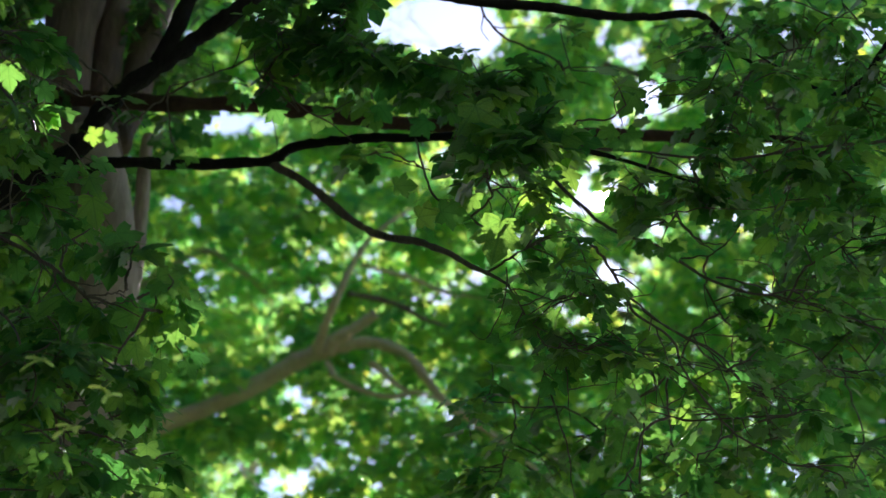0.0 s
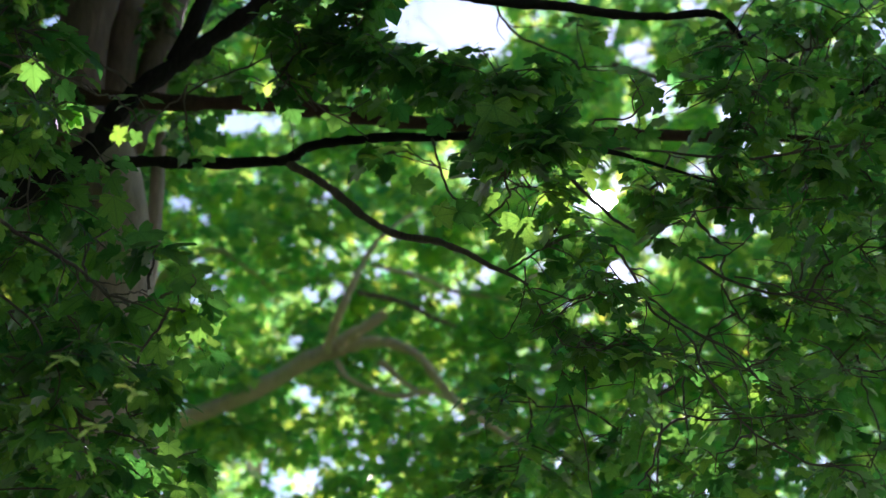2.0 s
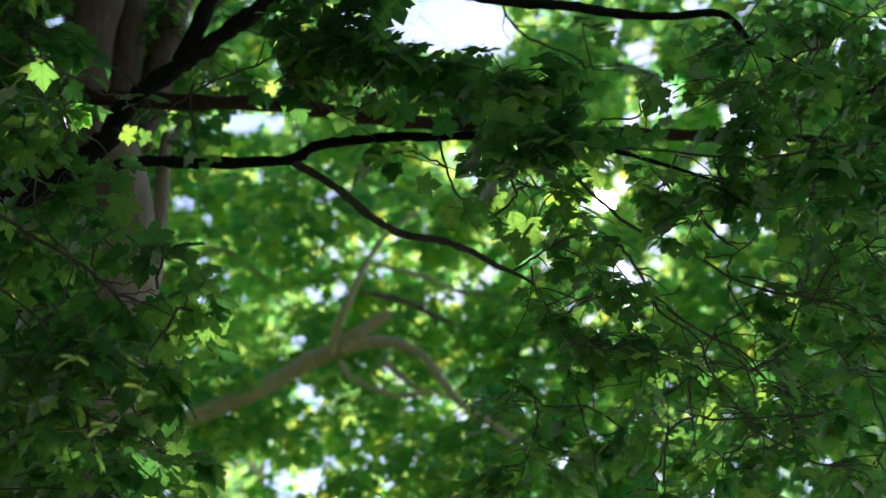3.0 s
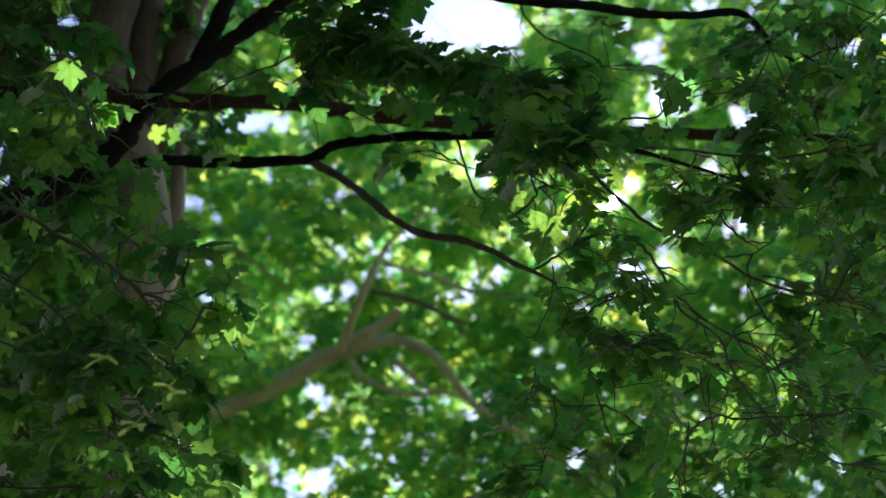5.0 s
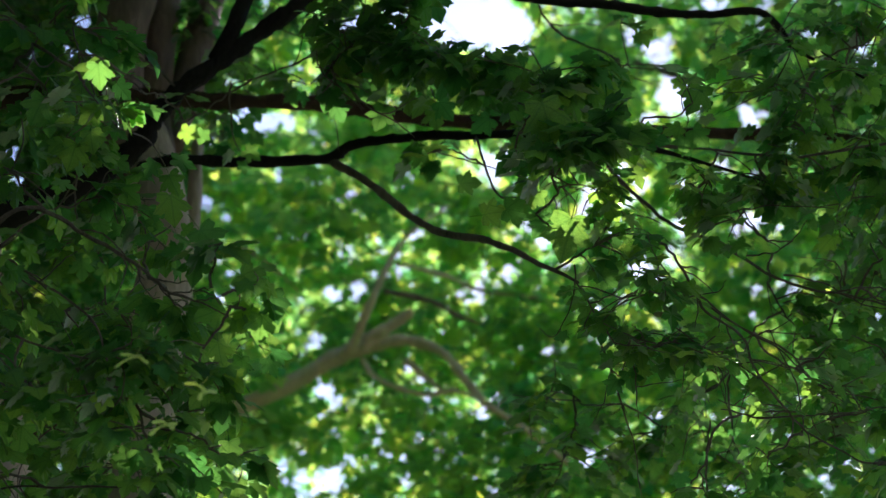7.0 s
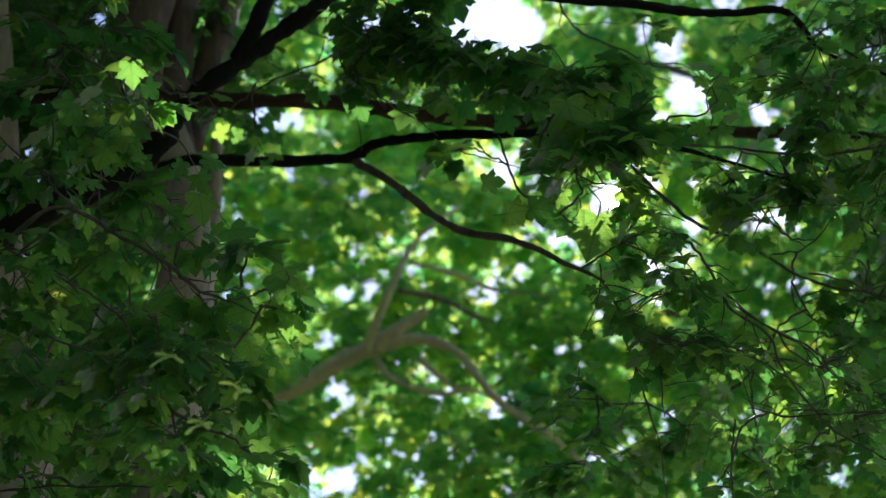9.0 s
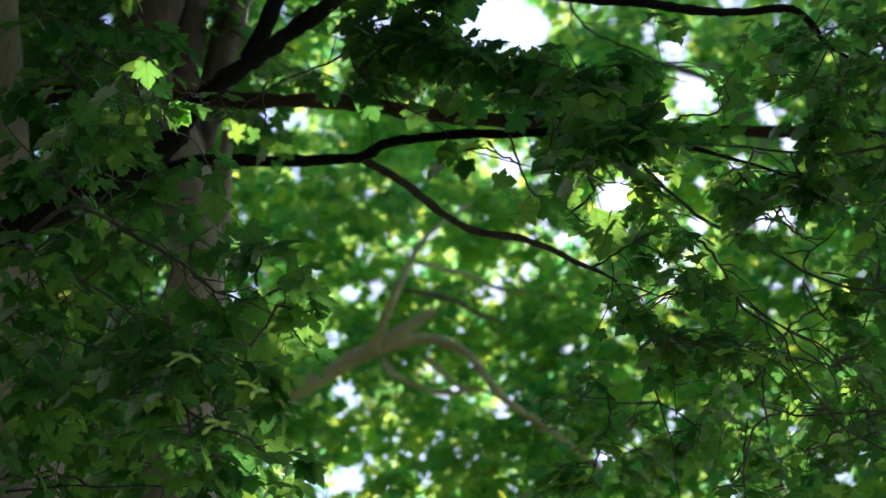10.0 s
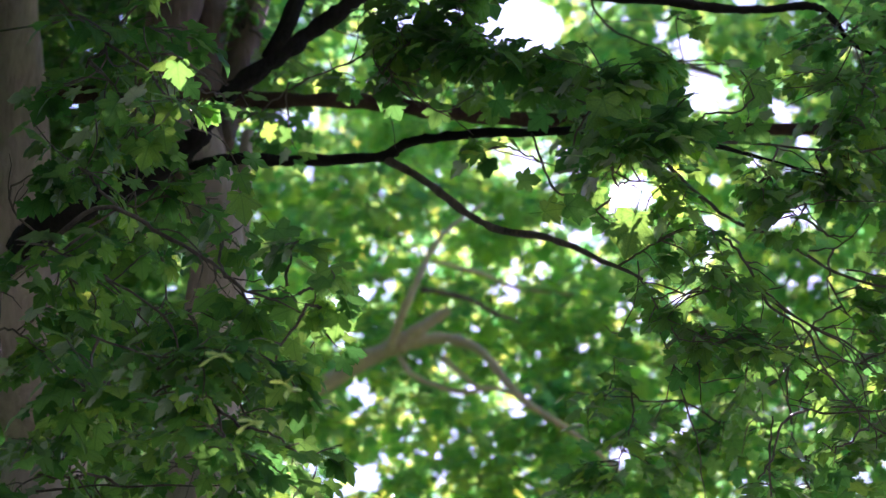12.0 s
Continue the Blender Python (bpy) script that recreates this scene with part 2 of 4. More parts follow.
class Tree:
    """A tree under an Empty at its foot; keeps the run of its wood, so that sprays can spring from it."""

    def __init__(self, foot, label):
        self.root = tagged(new("maple_tree"), label, "tree")
        self.root.location = foot
        self.foot = Vector(foot)
        self.wood = []
        self.limbs = []
        self.leaves = []
        self.twig_verts, self.twig_faces = [], []

    def stem(self, name, points, radii, mat, label="", sides=12, rough=0.42, steps=9, parent=None):
        line = [p - self.foot for p in glide(points, steps)]
        thick = max(radii)
        for p in line[2:]:  # small crooks and kinks
            p += noise.noise_vector((p + self.foot) * (0.11 / thick)) * (0.35 * thick if sides < 14 else 0.08 * thick)
        self.wood += line
        ob = mesh_object(name, *tube(line, radii, sides, rough), mat, parent or self.root, label)
        if name in ("limb", "branch"):
            self.limbs.append((ob, line))
        return ob

    def twig(self, points, radii, rng):
        """A crooked twig with short bare side shoots."""
        first = len(self.wood)
        crooked = [q + Vector([rng.uniform(-0.0028, 0.0028) for _ in range(3)]) for q in glide(points, 4)]
        ends = (crooked[0] - self.foot, crooked[-1] - self.foot)
        springs_from = min(self.limbs, key=lambda a: min((q - e).length for q in a[1] for e in ends))[0]
        self.stem("twig", crooked, [0.56 * r for r in radii], TWIG, "", sides=6, rough=0.35, steps=2, parent=springs_from)
        run = self.wood[first:]
        for k in range(int(len(run) / 11) if len(points) > 4 else 0):
            i = rng.randrange(2, len(run) - 2)
            way = (run[i + 1] - run[i - 1]).normalized()
            way.rotate(Euler((rng.uniform(-0.7, 0.7), rng.choice((-1, 1)) * rng.uniform(0.4, 0.9), rng.uniform(-0.6, 0.6))))
            line = [run[i].copy()]
            for step in range(rng.randint(3, 6)):
                way = (way + Vector([rng.uniform(-0.4, 0.4) for _ in range(3)])).normalized()
                line.append(line[-1] + way * rng.uniform(0.015, 0.035))
            tube(line, [0.0021, 0.0016, 0.0009], 5, 0.2, self.twig_verts, self.twig_faces)

    def nearest(self, p, rng):
        reach = [(q - p).length for q in self.wood]
        limit = 1.1 * min(reach) + 0.05
        return rng.choice([q for q, d in zip(self.wood, reach) if d <= limit])

    def spray(self, clump, rng, size=0.085, droop=0.5):
        """A branchlet from the nearest wood into a clump, twigs that fan out from it, leaves in pairs along them."""
        x, y, z, rx, ry, rz, count = clump
        centre = Vector((x, y, z)) - self.foot
        anchor = self.nearest(centre, rng)
        span = (centre - anchor).length
        if span > 0.9:
            anchor, span = centre.lerp(anchor, 0.9 / span), 0.9
        stem = glide([anchor, anchor.lerp(centre, 0.35) + Vector((rng.uniform(-0.12, 0.12), rng.uniform(-0.1, 0.1), rng.uniform(0.02, 0.14))) * span, anchor.lerp(centre, 0.7) + Vector((rng.uniform(-0.1, 0.1), 0, rng.uniform(-0.05, 0.12))) * span, centre], 5)
        for q in stem[2:-1]:
            q += Vector([rng.uniform(-1, 1) for _ in range(3)]) * min(0.008, 0.018 * span)
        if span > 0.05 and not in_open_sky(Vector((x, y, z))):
            tube(stem, [0.0036, 0.0022], 5, 0.2, self.twig_verts, self.twig_faces)
            self.wood += stem[5:]
        left = count
        nodes = [q.copy() for q in stem[len(stem) // 3:]]
        while left > 0:
            while True:
                d = Vector([rng.uniform(-1, 1) for _ in range(3)])
                if d.length < 1:
                    break
            tip = centre + Vector((d.x * rx, d.y * ry, d.z * rz))
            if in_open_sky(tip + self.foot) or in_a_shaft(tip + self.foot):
                left -= 2
                continue
            start = min(rng.sample(nodes, min(4, len(nodes))), key=lambda q: (q - tip).length)
            way = tip - start
            length = way.length
            if length < 0.04:
                continue
            bend = start.lerp(tip, 0.5) + Vector((rng.uniform(-1, 1), rng.uniform(-1, 1), rng.uniform(0.2, 1.0))) * (0.16 * length)
            line = glide([start, bend, tip], 4)
            tube(line, [0.0024, 0.0012], 4, 0.0, self.twig_verts, self.twig_faces)
            nodes += [line[3].copy(), line[5].copy()]
            for pair in range(rng.randint(2, 4)):
                t = 1 - 0.22 * pair
                f = max(0.0, t) * (len(line) - 1)
                k = min(int(f), len(line) - 2)
                at = line[k].lerp(line[k + 1], f - k)
                for sign in ((0,) if pair == 0 else (-1, 1)):
                    if left <= 0:
                        break
                    out = Vector((way.x, way.y, 0)).normalized() if way.xy.length > 0.01 else Vector((1, 0, 0))
                    out.rotate(Euler((0, 0, sign * rng.uniform(0.7, 1.5) + rng.uniform(-0.5, 0.5))))
                    out = (out + Vector((0, 0, -droop * rng.uniform(0.1, 2.2)))).normalized()
                    stalk = size * rng.uniform(0.35, 0.7)
                    base = at + out * stalk
                    middle = base + out * size * 0.4 + self.foot
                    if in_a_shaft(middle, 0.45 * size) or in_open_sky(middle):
                        left -= 0.5
                        continue
                    self.leaves.append((base, out, rng.uniform(-0.7, 0.7), size * rng.uniform(0.65, 1.2), stalk))
                    left -= 1

    def finish(self, leaf_meshes, singles, mat, leaf_shape):
        """The leaves that hang lowest and nearest are single parts; the rest is one mass of leaves."""
        if self.twig_verts:
            tagged(mesh_object("brushwood", self.twig_verts, self.twig_faces, TWIG, self.root, "thin dark leaf-bearing twigs"), kind="stuff")
        spot = lambda a: (a.translation if isinstance(a, Matrix) else a[0]) + self.foot
        order = sorted(self.leaves, key=lambda a: (not (2.2 < spot(a).y < 4.3 and spot(a).z < 4.9 and abs(spot(a).x) < 1.7), spot(a).y))
        for i, leaf in enumerate(order[:singles]):
            ob = new("leaf", leaf_meshes[i % len(leaf_meshes)])
            ob.parent = self.root
            ob.matrix_local = leaf_pose(leaf)
        if len(order) > singles:
            tagged(leaf_mass("foliage", [leaf_pose(a) for a in order[singles:]], leaf_shape, mat, self.root), "mass of lobed green maple leaves", kind="stuff")


def hanging(tree, base, heading, tilt, size):
    """One leaf that hangs open: heading turns its tip from straight down to the right, tilt turns its face."""
    right, up, back = Vector((1, 0, 0)), Vector((0, -0.47, 0.88)), Vector((0, -0.88, -0.47))
    tip = right * math.sin(radians(heading)) - up * math.cos(radians(heading))
    face = (back + right * math.sin(radians(tilt)) + up * 0.3).normalized()
    side = tip.cross(face).normalized()
    turn = Matrix((side, tip, side.cross(tip))).transposed().to_4x4()
    tree.leaves.append(Matrix.Translation(Vector(base) - tree.foot) @ turn @ Matrix.Scale(size, 4))


def leaf_pose(leaf):
    if isinstance(leaf, Matrix):
        return leaf
    base, out, roll, size, stalk = leaf
    side = out.cross(Vector((0, 0, 1)))
    side = side.normalized() if side.length > 0.05 else Vector((1, 0, 0))
    up = side.cross(out)
    turn = Matrix((side, out, up)).transposed().to_4x4()
    return Matrix.Translation(base) @ turn @ Matrix.Rotation(roll, 4, "Y") @ Matrix.Scale(size, 4)


# half of the outline of a five-lobed maple leaf, from the stalk to the tip
LOBES = [(0.0, 0.0), (0.10, -0.09), (0.26, -0.13), (0.43, -0.11), (0.44, 0.02), (0.49, 0.10), (0.35, 0.19), (0.49, 0.27),
         (0.56, 0.38), (0.66, 0.52), (0.50, 0.53), (0.41, 0.60), (0.25, 0.51), (0.31, 0.68), (0.22, 0.78), (0.12, 0.89), (0.0, 1.02)]
FEW_LOBES = [LOBES[i] for i in (0, 3, 6, 9, 12, 14, 16)]


def leaf_shape(half, fold, curl, wave, stalked):
    """Corners, faces and leaf-plane places of a leaf one unit long, stalk towards -y, upper side towards +z."""
    rim = half + [(-x, y) for x, y in reversed(half[1:-1])]
    flat = [(0.0, 0.3)] + rim
    verts = []
    for i, (x, y) in enumerate(flat):
        r2 = x * x + (y - 0.2) ** 2
        verts.append((x * 0.95, y, fold * abs(x) - curl * r2 + wave * math.sin(9 * x + 5 * y)))
    n = len(rim)
    faces = [(0, 1 + i, 1 + (i + 1) % n) for i in range(n)]
    if stalked:
        k = len(verts)
        for y, z, w in ((0.02, 0.0, 0.010), (-0.55, 0.10, 0.014)):
            for a in range(3):
                verts.append((w * math.cos(2.1 * a), y, z + w * math.sin(2.1 * a)))
                flat.append((0.0, 0.12))
        faces += [(k + a, k + (a + 1) % 3, k + 3 + (a + 1) % 3, k + 3 + a) for a in range(3)]
    return verts, faces, [(0.5 + x, 0.12 + y) for x, y in flat]


def leaf_mesh(shape, mat):
    verts, faces, flat = shape
    me = bpy.data.meshes.new("leaf")
    me.from_pydata(verts, [], faces)
    me.materials.append(mat)
    layer = me.uv_layers.new(name="leaf")
    for loop in me.loops:
        layer.data[loop.index].uv = flat[loop.vertex_index]
    me.polygons.foreach_set("use_smooth", [True] * len(me.polygons))
    return me


def leaf_mass(name, poses, shapes, mat, parent):
    """Many leaves as one mesh, each with its own edges."""
    all_v, all_l, all_n, all_uv, base = [], [], [], [], 0
    for k, shape in enumerate(shapes):
        mine = poses[k::len(shapes)]
        if not mine:
            continue
        v = np.array(shape[0])
        m = np.array([[list(row) for row in p] for p in mine])
        spots = np.einsum("nij,vj->nvi", m[:, :3, :3], v) + m[:, None, :3, 3]
        loops = np.concatenate([np.array(f) for f in shape[1]])
        all_v.append(spots.reshape(-1, 3))
        all_l.append((loops[None, :] + base + len(v) * np.arange(len(mine))[:, None]).ravel())
        all_n.append(np.tile([len(f) for f in shape[1]], len(mine)))
        all_uv.append(np.tile(np.array(shape[2])[loops], (len(mine), 1)))
        base += len(v) * len(mine)
    v, lo, n, uv = (np.concatenate(a) for a in (all_v, all_l, all_n, all_uv))
    me = bpy.data.meshes.new(name)
    me.vertices.add(len(v))
    me.vertices.foreach_set("co", v.astype(np.float32).ravel())
    me.loops.add(len(lo))
    me.loops.foreach_set("vertex_index", lo.astype(np.int32))
    me.polygons.add(len(n))
    me.polygons.foreach_set("loop_start", np.concatenate([[0], np.cumsum(n)[:-1]]).astype(np.int32))
    me.update(calc_edges=True)
    me.uv_layers.new(name="leaf").data.foreach_set("uv", uv.astype(np.float32).ravel())
    me.polygons.foreach_set("use_smooth", [True] * len(n))
    me.materials.append(mat)
    me.validate()
    ob = new(name, me)
    ob.parent = parent
    return ob


NEAR_SHAPES = [leaf_shape(LOBES, f, c, w, True) for f, c, w in ((0.10, 0.18, 0.02), (0.22, 0.30, 0.03), (-0.06, 0.12, 0.03))]
FAR_SHAPES = [leaf_shape(FEW_LOBES, 0.15, 0.22, 0.0, False), leaf_shape(FEW_LOBES, -0.05, 0.30, 0.0, False)]
NEAR_MESHES = [leaf_mesh(s, LEAF_SHADED) for s in NEAR_SHAPES]

# ---- ground ----
m, n, l = material("woodland grass")
tex = node(n, "ShaderNodeTexNoise", Scale=3.0, Detail=8.0)
co = n.new("ShaderNodeTexCoord")
l.new(co.outputs["Object"], tex.inputs[0])
shader = node(n, "ShaderNodeBsdfPrincipled", Roughness=0.95)
l.new(ramp(n, l, tex.outputs[0], [(0.35, (0.06, 0.05, 0.03)), (0.55, (0.065, 0.11, 0.032)), (0.7, (0.10, 0.17, 0.045))]), shader.inputs[0])
l.new(shader.outputs[0], n.new("ShaderNodeOutputMaterial").inputs[0])
GRASS = m
tagged(mesh_object("ground", [(-900, -900, 0), (900, -900, 0), (900, 900, 0), (-900, 900, 0)], [(0, 1, 2, 3)], GRASS), "shaded woodland floor of grass and leaf litter", "ground", kind="structure")

# ---- the sun's disc, far off ----
m, n, l = material("sun glow")
glow = node(n, "ShaderNodeEmission", Strength=150.0, Color=(1.0, 0.95, 0.85, 1))
clear, both = n.new("ShaderNodeBsdfTransparent"), n.new("ShaderNodeAddShader")
l.new(glow.outputs[0], both.inputs[0])
l.new(clear.outputs[0], both.inputs[1])
l.new(both.outputs[0], n.new("ShaderNodeOutputMaterial").inputs[0])
bm = bmesh.new()
bmesh.ops.create_icosphere(bm, subdivisions=3, radius=2500 * math.tan(radians(0.33)))
me = bpy.data.meshes.new("sun_disc")
bm.to_mesh(me)
bm.free()
me.materials.append(m)
disc = tagged(new("sun_disc", me), "white glaring disc of the low sun", "sun", kind="structure")
disc.location = SUN_WAY * 2500

# ---- the near maple: a forked pale trunk, dark limbs, hanging sprays ----
rng = random.Random(4)
near = Tree((-1.00, 4.62, 0.0), "forked maple with pale trunk and dark spreading leafy limbs")
near.stem("trunk", [(-1.00, 4.62, -0.05), (-1.00, 4.60, 1.2), (-1.02, 4.58, 2.3), (-1.036, 4.560, 3.578), (-1.032, 4.550, 3.862), (-1.089, 4.550, 4.145), (-1.159, 4.550, 4.335)],
          [0.20, 0.15, 0.12, 0.098, 0.086, 0.087, 0.085], BARK_PALE, "smooth pale pinkish-grey trunk", sides=16, rough=0.12)
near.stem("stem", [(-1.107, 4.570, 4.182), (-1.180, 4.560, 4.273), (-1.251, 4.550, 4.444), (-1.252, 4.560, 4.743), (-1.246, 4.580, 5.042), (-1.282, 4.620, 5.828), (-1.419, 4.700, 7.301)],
          [0.085, 0.086, 0.087, 0.088, 0.087, 0.07, 0.03], BARK_BROWN_DIM, "smooth brownish upright stem", sides=18, rough=0.2)
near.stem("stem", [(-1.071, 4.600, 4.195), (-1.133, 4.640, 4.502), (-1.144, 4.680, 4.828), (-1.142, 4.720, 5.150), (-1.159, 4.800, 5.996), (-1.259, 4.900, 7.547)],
          [0.05, 0.055, 0.055, 0.054, 0.045, 0.02], BARK_BROWN_DIM, "smooth brownish upright stem", sides=18, rough=0.2)
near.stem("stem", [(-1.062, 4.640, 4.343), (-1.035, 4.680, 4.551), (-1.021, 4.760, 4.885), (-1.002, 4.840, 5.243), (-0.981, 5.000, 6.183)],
          [0.035, 0.052, 0.056, 0.052, 0.035], BARK_BROWN_DIM, "brownish slanting stem", sides=12, rough=0.12)
near.stem("stem", [(-1.033, 4.720, 3.651), (-1.008, 4.740, 3.818), (-0.997, 4.760, 3.971), (-1.001, 4.780, 4.149), (-1.011, 4.800, 4.313), (-1.015, 4.840, 4.516)],
          [0.03, 0.03, 0.028, 0.026, 0.024, 0.02], BARK_PALE, "thin pale stem behind the trunk", sides=12, rough=0.2)
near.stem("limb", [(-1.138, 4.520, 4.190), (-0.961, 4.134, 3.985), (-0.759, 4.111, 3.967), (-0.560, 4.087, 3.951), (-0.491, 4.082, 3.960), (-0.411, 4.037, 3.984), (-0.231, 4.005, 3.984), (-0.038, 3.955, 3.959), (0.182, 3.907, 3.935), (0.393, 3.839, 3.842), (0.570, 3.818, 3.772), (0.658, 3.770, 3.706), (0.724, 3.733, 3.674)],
          [0.017, 0.017, 0.016, 0.0155, 0.0155, 0.014, 0.0135, 0.012, 0.010, 0.007, 0.005, 0.003, 0.0012], BARK_DARK_BACKLIT, "dark crooked horizontal limb")
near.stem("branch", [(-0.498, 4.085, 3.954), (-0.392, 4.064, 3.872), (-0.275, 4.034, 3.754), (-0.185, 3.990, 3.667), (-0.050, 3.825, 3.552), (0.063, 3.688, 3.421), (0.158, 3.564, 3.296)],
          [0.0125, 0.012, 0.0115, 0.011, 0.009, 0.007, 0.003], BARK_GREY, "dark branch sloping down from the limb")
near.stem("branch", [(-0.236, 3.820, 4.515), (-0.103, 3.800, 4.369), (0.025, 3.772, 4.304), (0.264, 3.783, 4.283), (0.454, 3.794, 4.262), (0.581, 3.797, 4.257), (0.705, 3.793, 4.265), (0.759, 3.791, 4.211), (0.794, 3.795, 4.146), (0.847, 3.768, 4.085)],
          [0.018, 0.016, 0.014, 0.014, 0.013, 0.012, 0.011, 0.009, 0.007, 0.004], BARK_DARK_BACKLIT, "dark branch across the top of the crown")
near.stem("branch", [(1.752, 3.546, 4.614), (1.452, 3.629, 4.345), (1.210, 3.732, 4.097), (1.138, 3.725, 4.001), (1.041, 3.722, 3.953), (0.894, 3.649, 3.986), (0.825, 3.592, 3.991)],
          [0.03, 0.025, 0.016, 0.010, 0.006, 0.004, 0.002], BARK_DARK_BACKLIT, "dark branch slanting in")
near.twig([(0.306, 3.708, 3.772), (0.493, 3.672, 3.740), (0.676, 3.642, 3.698), (0.778, 3.640, 3.700), (0.923, 3.628, 3.723), (1.138, 3.620, 3.739), (1.373, 3.642, 3.796)], [0.004, 0.006, 0.007, 0.0065, 0.007, 0.008, 0.009], rng)
near.twig([(0.190, 3.908, 3.933), (0.264, 3.877, 3.825), (0.361, 3.820, 3.665), (0.444, 3.789, 3.570), (0.555, 3.807, 3.534), (0.673, 3.843, 3.467), (0.772, 3.842, 3.420), (0.923, 3.814, 3.374), (1.086, 3.801, 3.303), (1.273, 3.777, 3.253)], [0.010, 0.0095, 0.009, 0.008, 0.0075, 0.007, 0.0065, 0.005, 0.004, 0.003], rng)
near.twig([(0.614, 3.823, 3.505), (0.684, 3.798, 3.501), (0.731, 3.764, 3.516), (0.764, 3.719, 3.553)], [0.005, 0.0045, 0.004, 0.002], rng)
near.twig([(0.616, 3.832, 3.641), (0.643, 3.829, 3.596), (0.680, 3.804, 3.541), (0.731, 3.764, 3.516)], [0.004, 0.006, 0.005, 0.003], rng)
near.twig([(0.353, 3.552, 3.406), (0.383, 3.497, 3.338), (0.427, 3.535, 3.266), (0.467, 3.563, 3.213), (0.545, 3.571, 3.157), (0.572, 3.591, 3.078), (0.633, 3.612, 2.997), (0.686, 3.640, 2.943), (0.749, 3.639, 2.904), (0.811, 3.638, 2.866), (0.925, 3.623, 2.855)], [0.006, 0.006, 0.006, 0.006, 0.0055, 0.005, 0.005, 0.005, 0.0045, 0.004, 0.003], rng)
near.twig([(0.445, 3.577, 3.272), (0.543, 3.630, 3.214), (0.666, 3.659, 3.160), (0.745, 3.682, 3.073), (0.876, 3.678, 3.039)], [0.005, 0.005, 0.0045, 0.004, 0.002], rng)
near.twig([(0.484, 3.598, 2.983), (0.564, 3.606, 2.966), (0.673, 3.624, 2.974), (0.740, 3.620, 2.982)], [0.003, 0.004, 0.004, 0.002], rng)
near.twig([(0.215, 3.771, 3.265), (0.253, 3.817, 3.177), (0.286, 3.867, 3.083), (0.314, 3.911, 3.002), (0.333, 3.977, 2.876)], [0.0045, 0.0045, 0.004, 0.0035, 0.002], rng)
near.twig([(-0.231, 4.014, 3.967), (-0.148, 3.938, 3.877), (-0.068, 3.858, 3.805), (0.068, 3.752, 3.690)], [0.004, 0.004, 0.0035, 0.002], rng)
near.twig([(-0.078, 3.958, 3.955), (-0.053, 3.906, 3.825), (-0.024, 3.852, 3.708), (0.046, 3.782, 3.633), (0.096, 3.722, 3.547)], [0.007, 0.006, 0.0055, 0.005, 0.003], rng)
near.twig([(-0.515, 3.717, 4.125), (-0.505, 3.736, 4.035), (-0.448, 3.740, 3.974), (-0.385, 3.747, 3.906)], [0.003, 0.004, 0.004, 0.003], rng)
near.twig([(0.095, 3.994, 4.505), (0.128, 4.034, 4.430), (0.196, 4.066, 4.371), (0.331, 4.093, 4.319), (0.381, 4.129, 4.252)], [0.006, 0.006, 0.006, 0.006, 0.004], rng)
near.twig([(0.326, 3.580, 3.287), (0.388, 3.600, 3.274), (0.502, 3.620, 3.300), (0.518, 3.580, 3.310)], [0.0039, 0.0031, 0.0016], rng)
near.twig([(0.385, 3.660, 3.235), (0.460, 3.680, 3.183), (0.530, 3.700, 3.154), (0.614, 3.660, 3.070), (0.668, 3.680, 3.027)], [0.0039, 0.0039, 0.0031, 0.0023], rng)
near.twig([(0.462, 3.640, 3.286), (0.570, 3.660, 3.212), (0.653, 3.680, 3.173), (0.701, 3.640, 3.091), (0.786, 3.660, 3.026)], [0.0047, 0.0039, 0.0031, 0.0023], rng)
near.twig([(0.499, 3.720, 3.055), (0.582, 3.740, 3.037), (0.682, 3.760, 3.041), (0.797, 3.720, 3.020), (0.871, 3.740, 3.040)], [0.0023, 0.0039, 0.0039, 0.0023], rng)
near.twig([(0.582, 3.680, 3.145), (0.707, 3.700, 3.130), (0.789, 3.720, 3.156)], [0.0031, 0.0023, 0.0016], rng)
near.twig([(0.840, 3.700, 3.218), (0.911, 3.720, 3.194), (0.959, 3.740, 3.142), (1.042, 3.700, 3.104)], [0.0023, 0.0039, 0.0031, 0.0023], rng)
near.twig([(0.683, 3.680, 2.957), (0.722, 3.700, 2.981), (0.776, 3.720, 3.011)], [0.0031, 0.0023, 0.0016], rng)
near.twig([(0.157, 3.600, 3.367), (0.145, 3.620, 3.269), (0.103, 3.640, 3.187), (0.067, 3.600, 3.191)], [0.0039, 0.0031, 0.0023, 0.0016], rng)
near.twig([(0.156, 3.600, 3.320), (0.216, 3.620, 3.215), (0.250, 3.640, 3.169), (0.301, 3.600, 3.145), (0.363, 3.620, 3.136)], [0.0039, 0.0039, 0.0031, 0.0016], rng)
near.twig([(0.305, 3.730, 3.168), (0.306, 3.750, 3.101), (0.312, 3.770, 3.027)], [0.0031, 0.0031, 0.0016], rng)
near.twig([(0.305, 3.730, 3.092), (0.374, 3.750, 3.113), (0.432, 3.770, 3.130)], [0.0031, 0.0023, 0.0016], rng)
near.twig([(0.514, 3.930, 3.084), (0.503, 3.950, 3.015), (0.495, 3.970, 2.887)], [0.0039, 0.0047, 0.0047], rng)
near.twig([(0.789, 3.640, 3.302), (0.872, 3.660, 3.332), (0.960, 3.680, 3.327), (1.045, 3.640, 3.245)], [0.0047, 0.0039, 0.0031, 0.0023], rng)
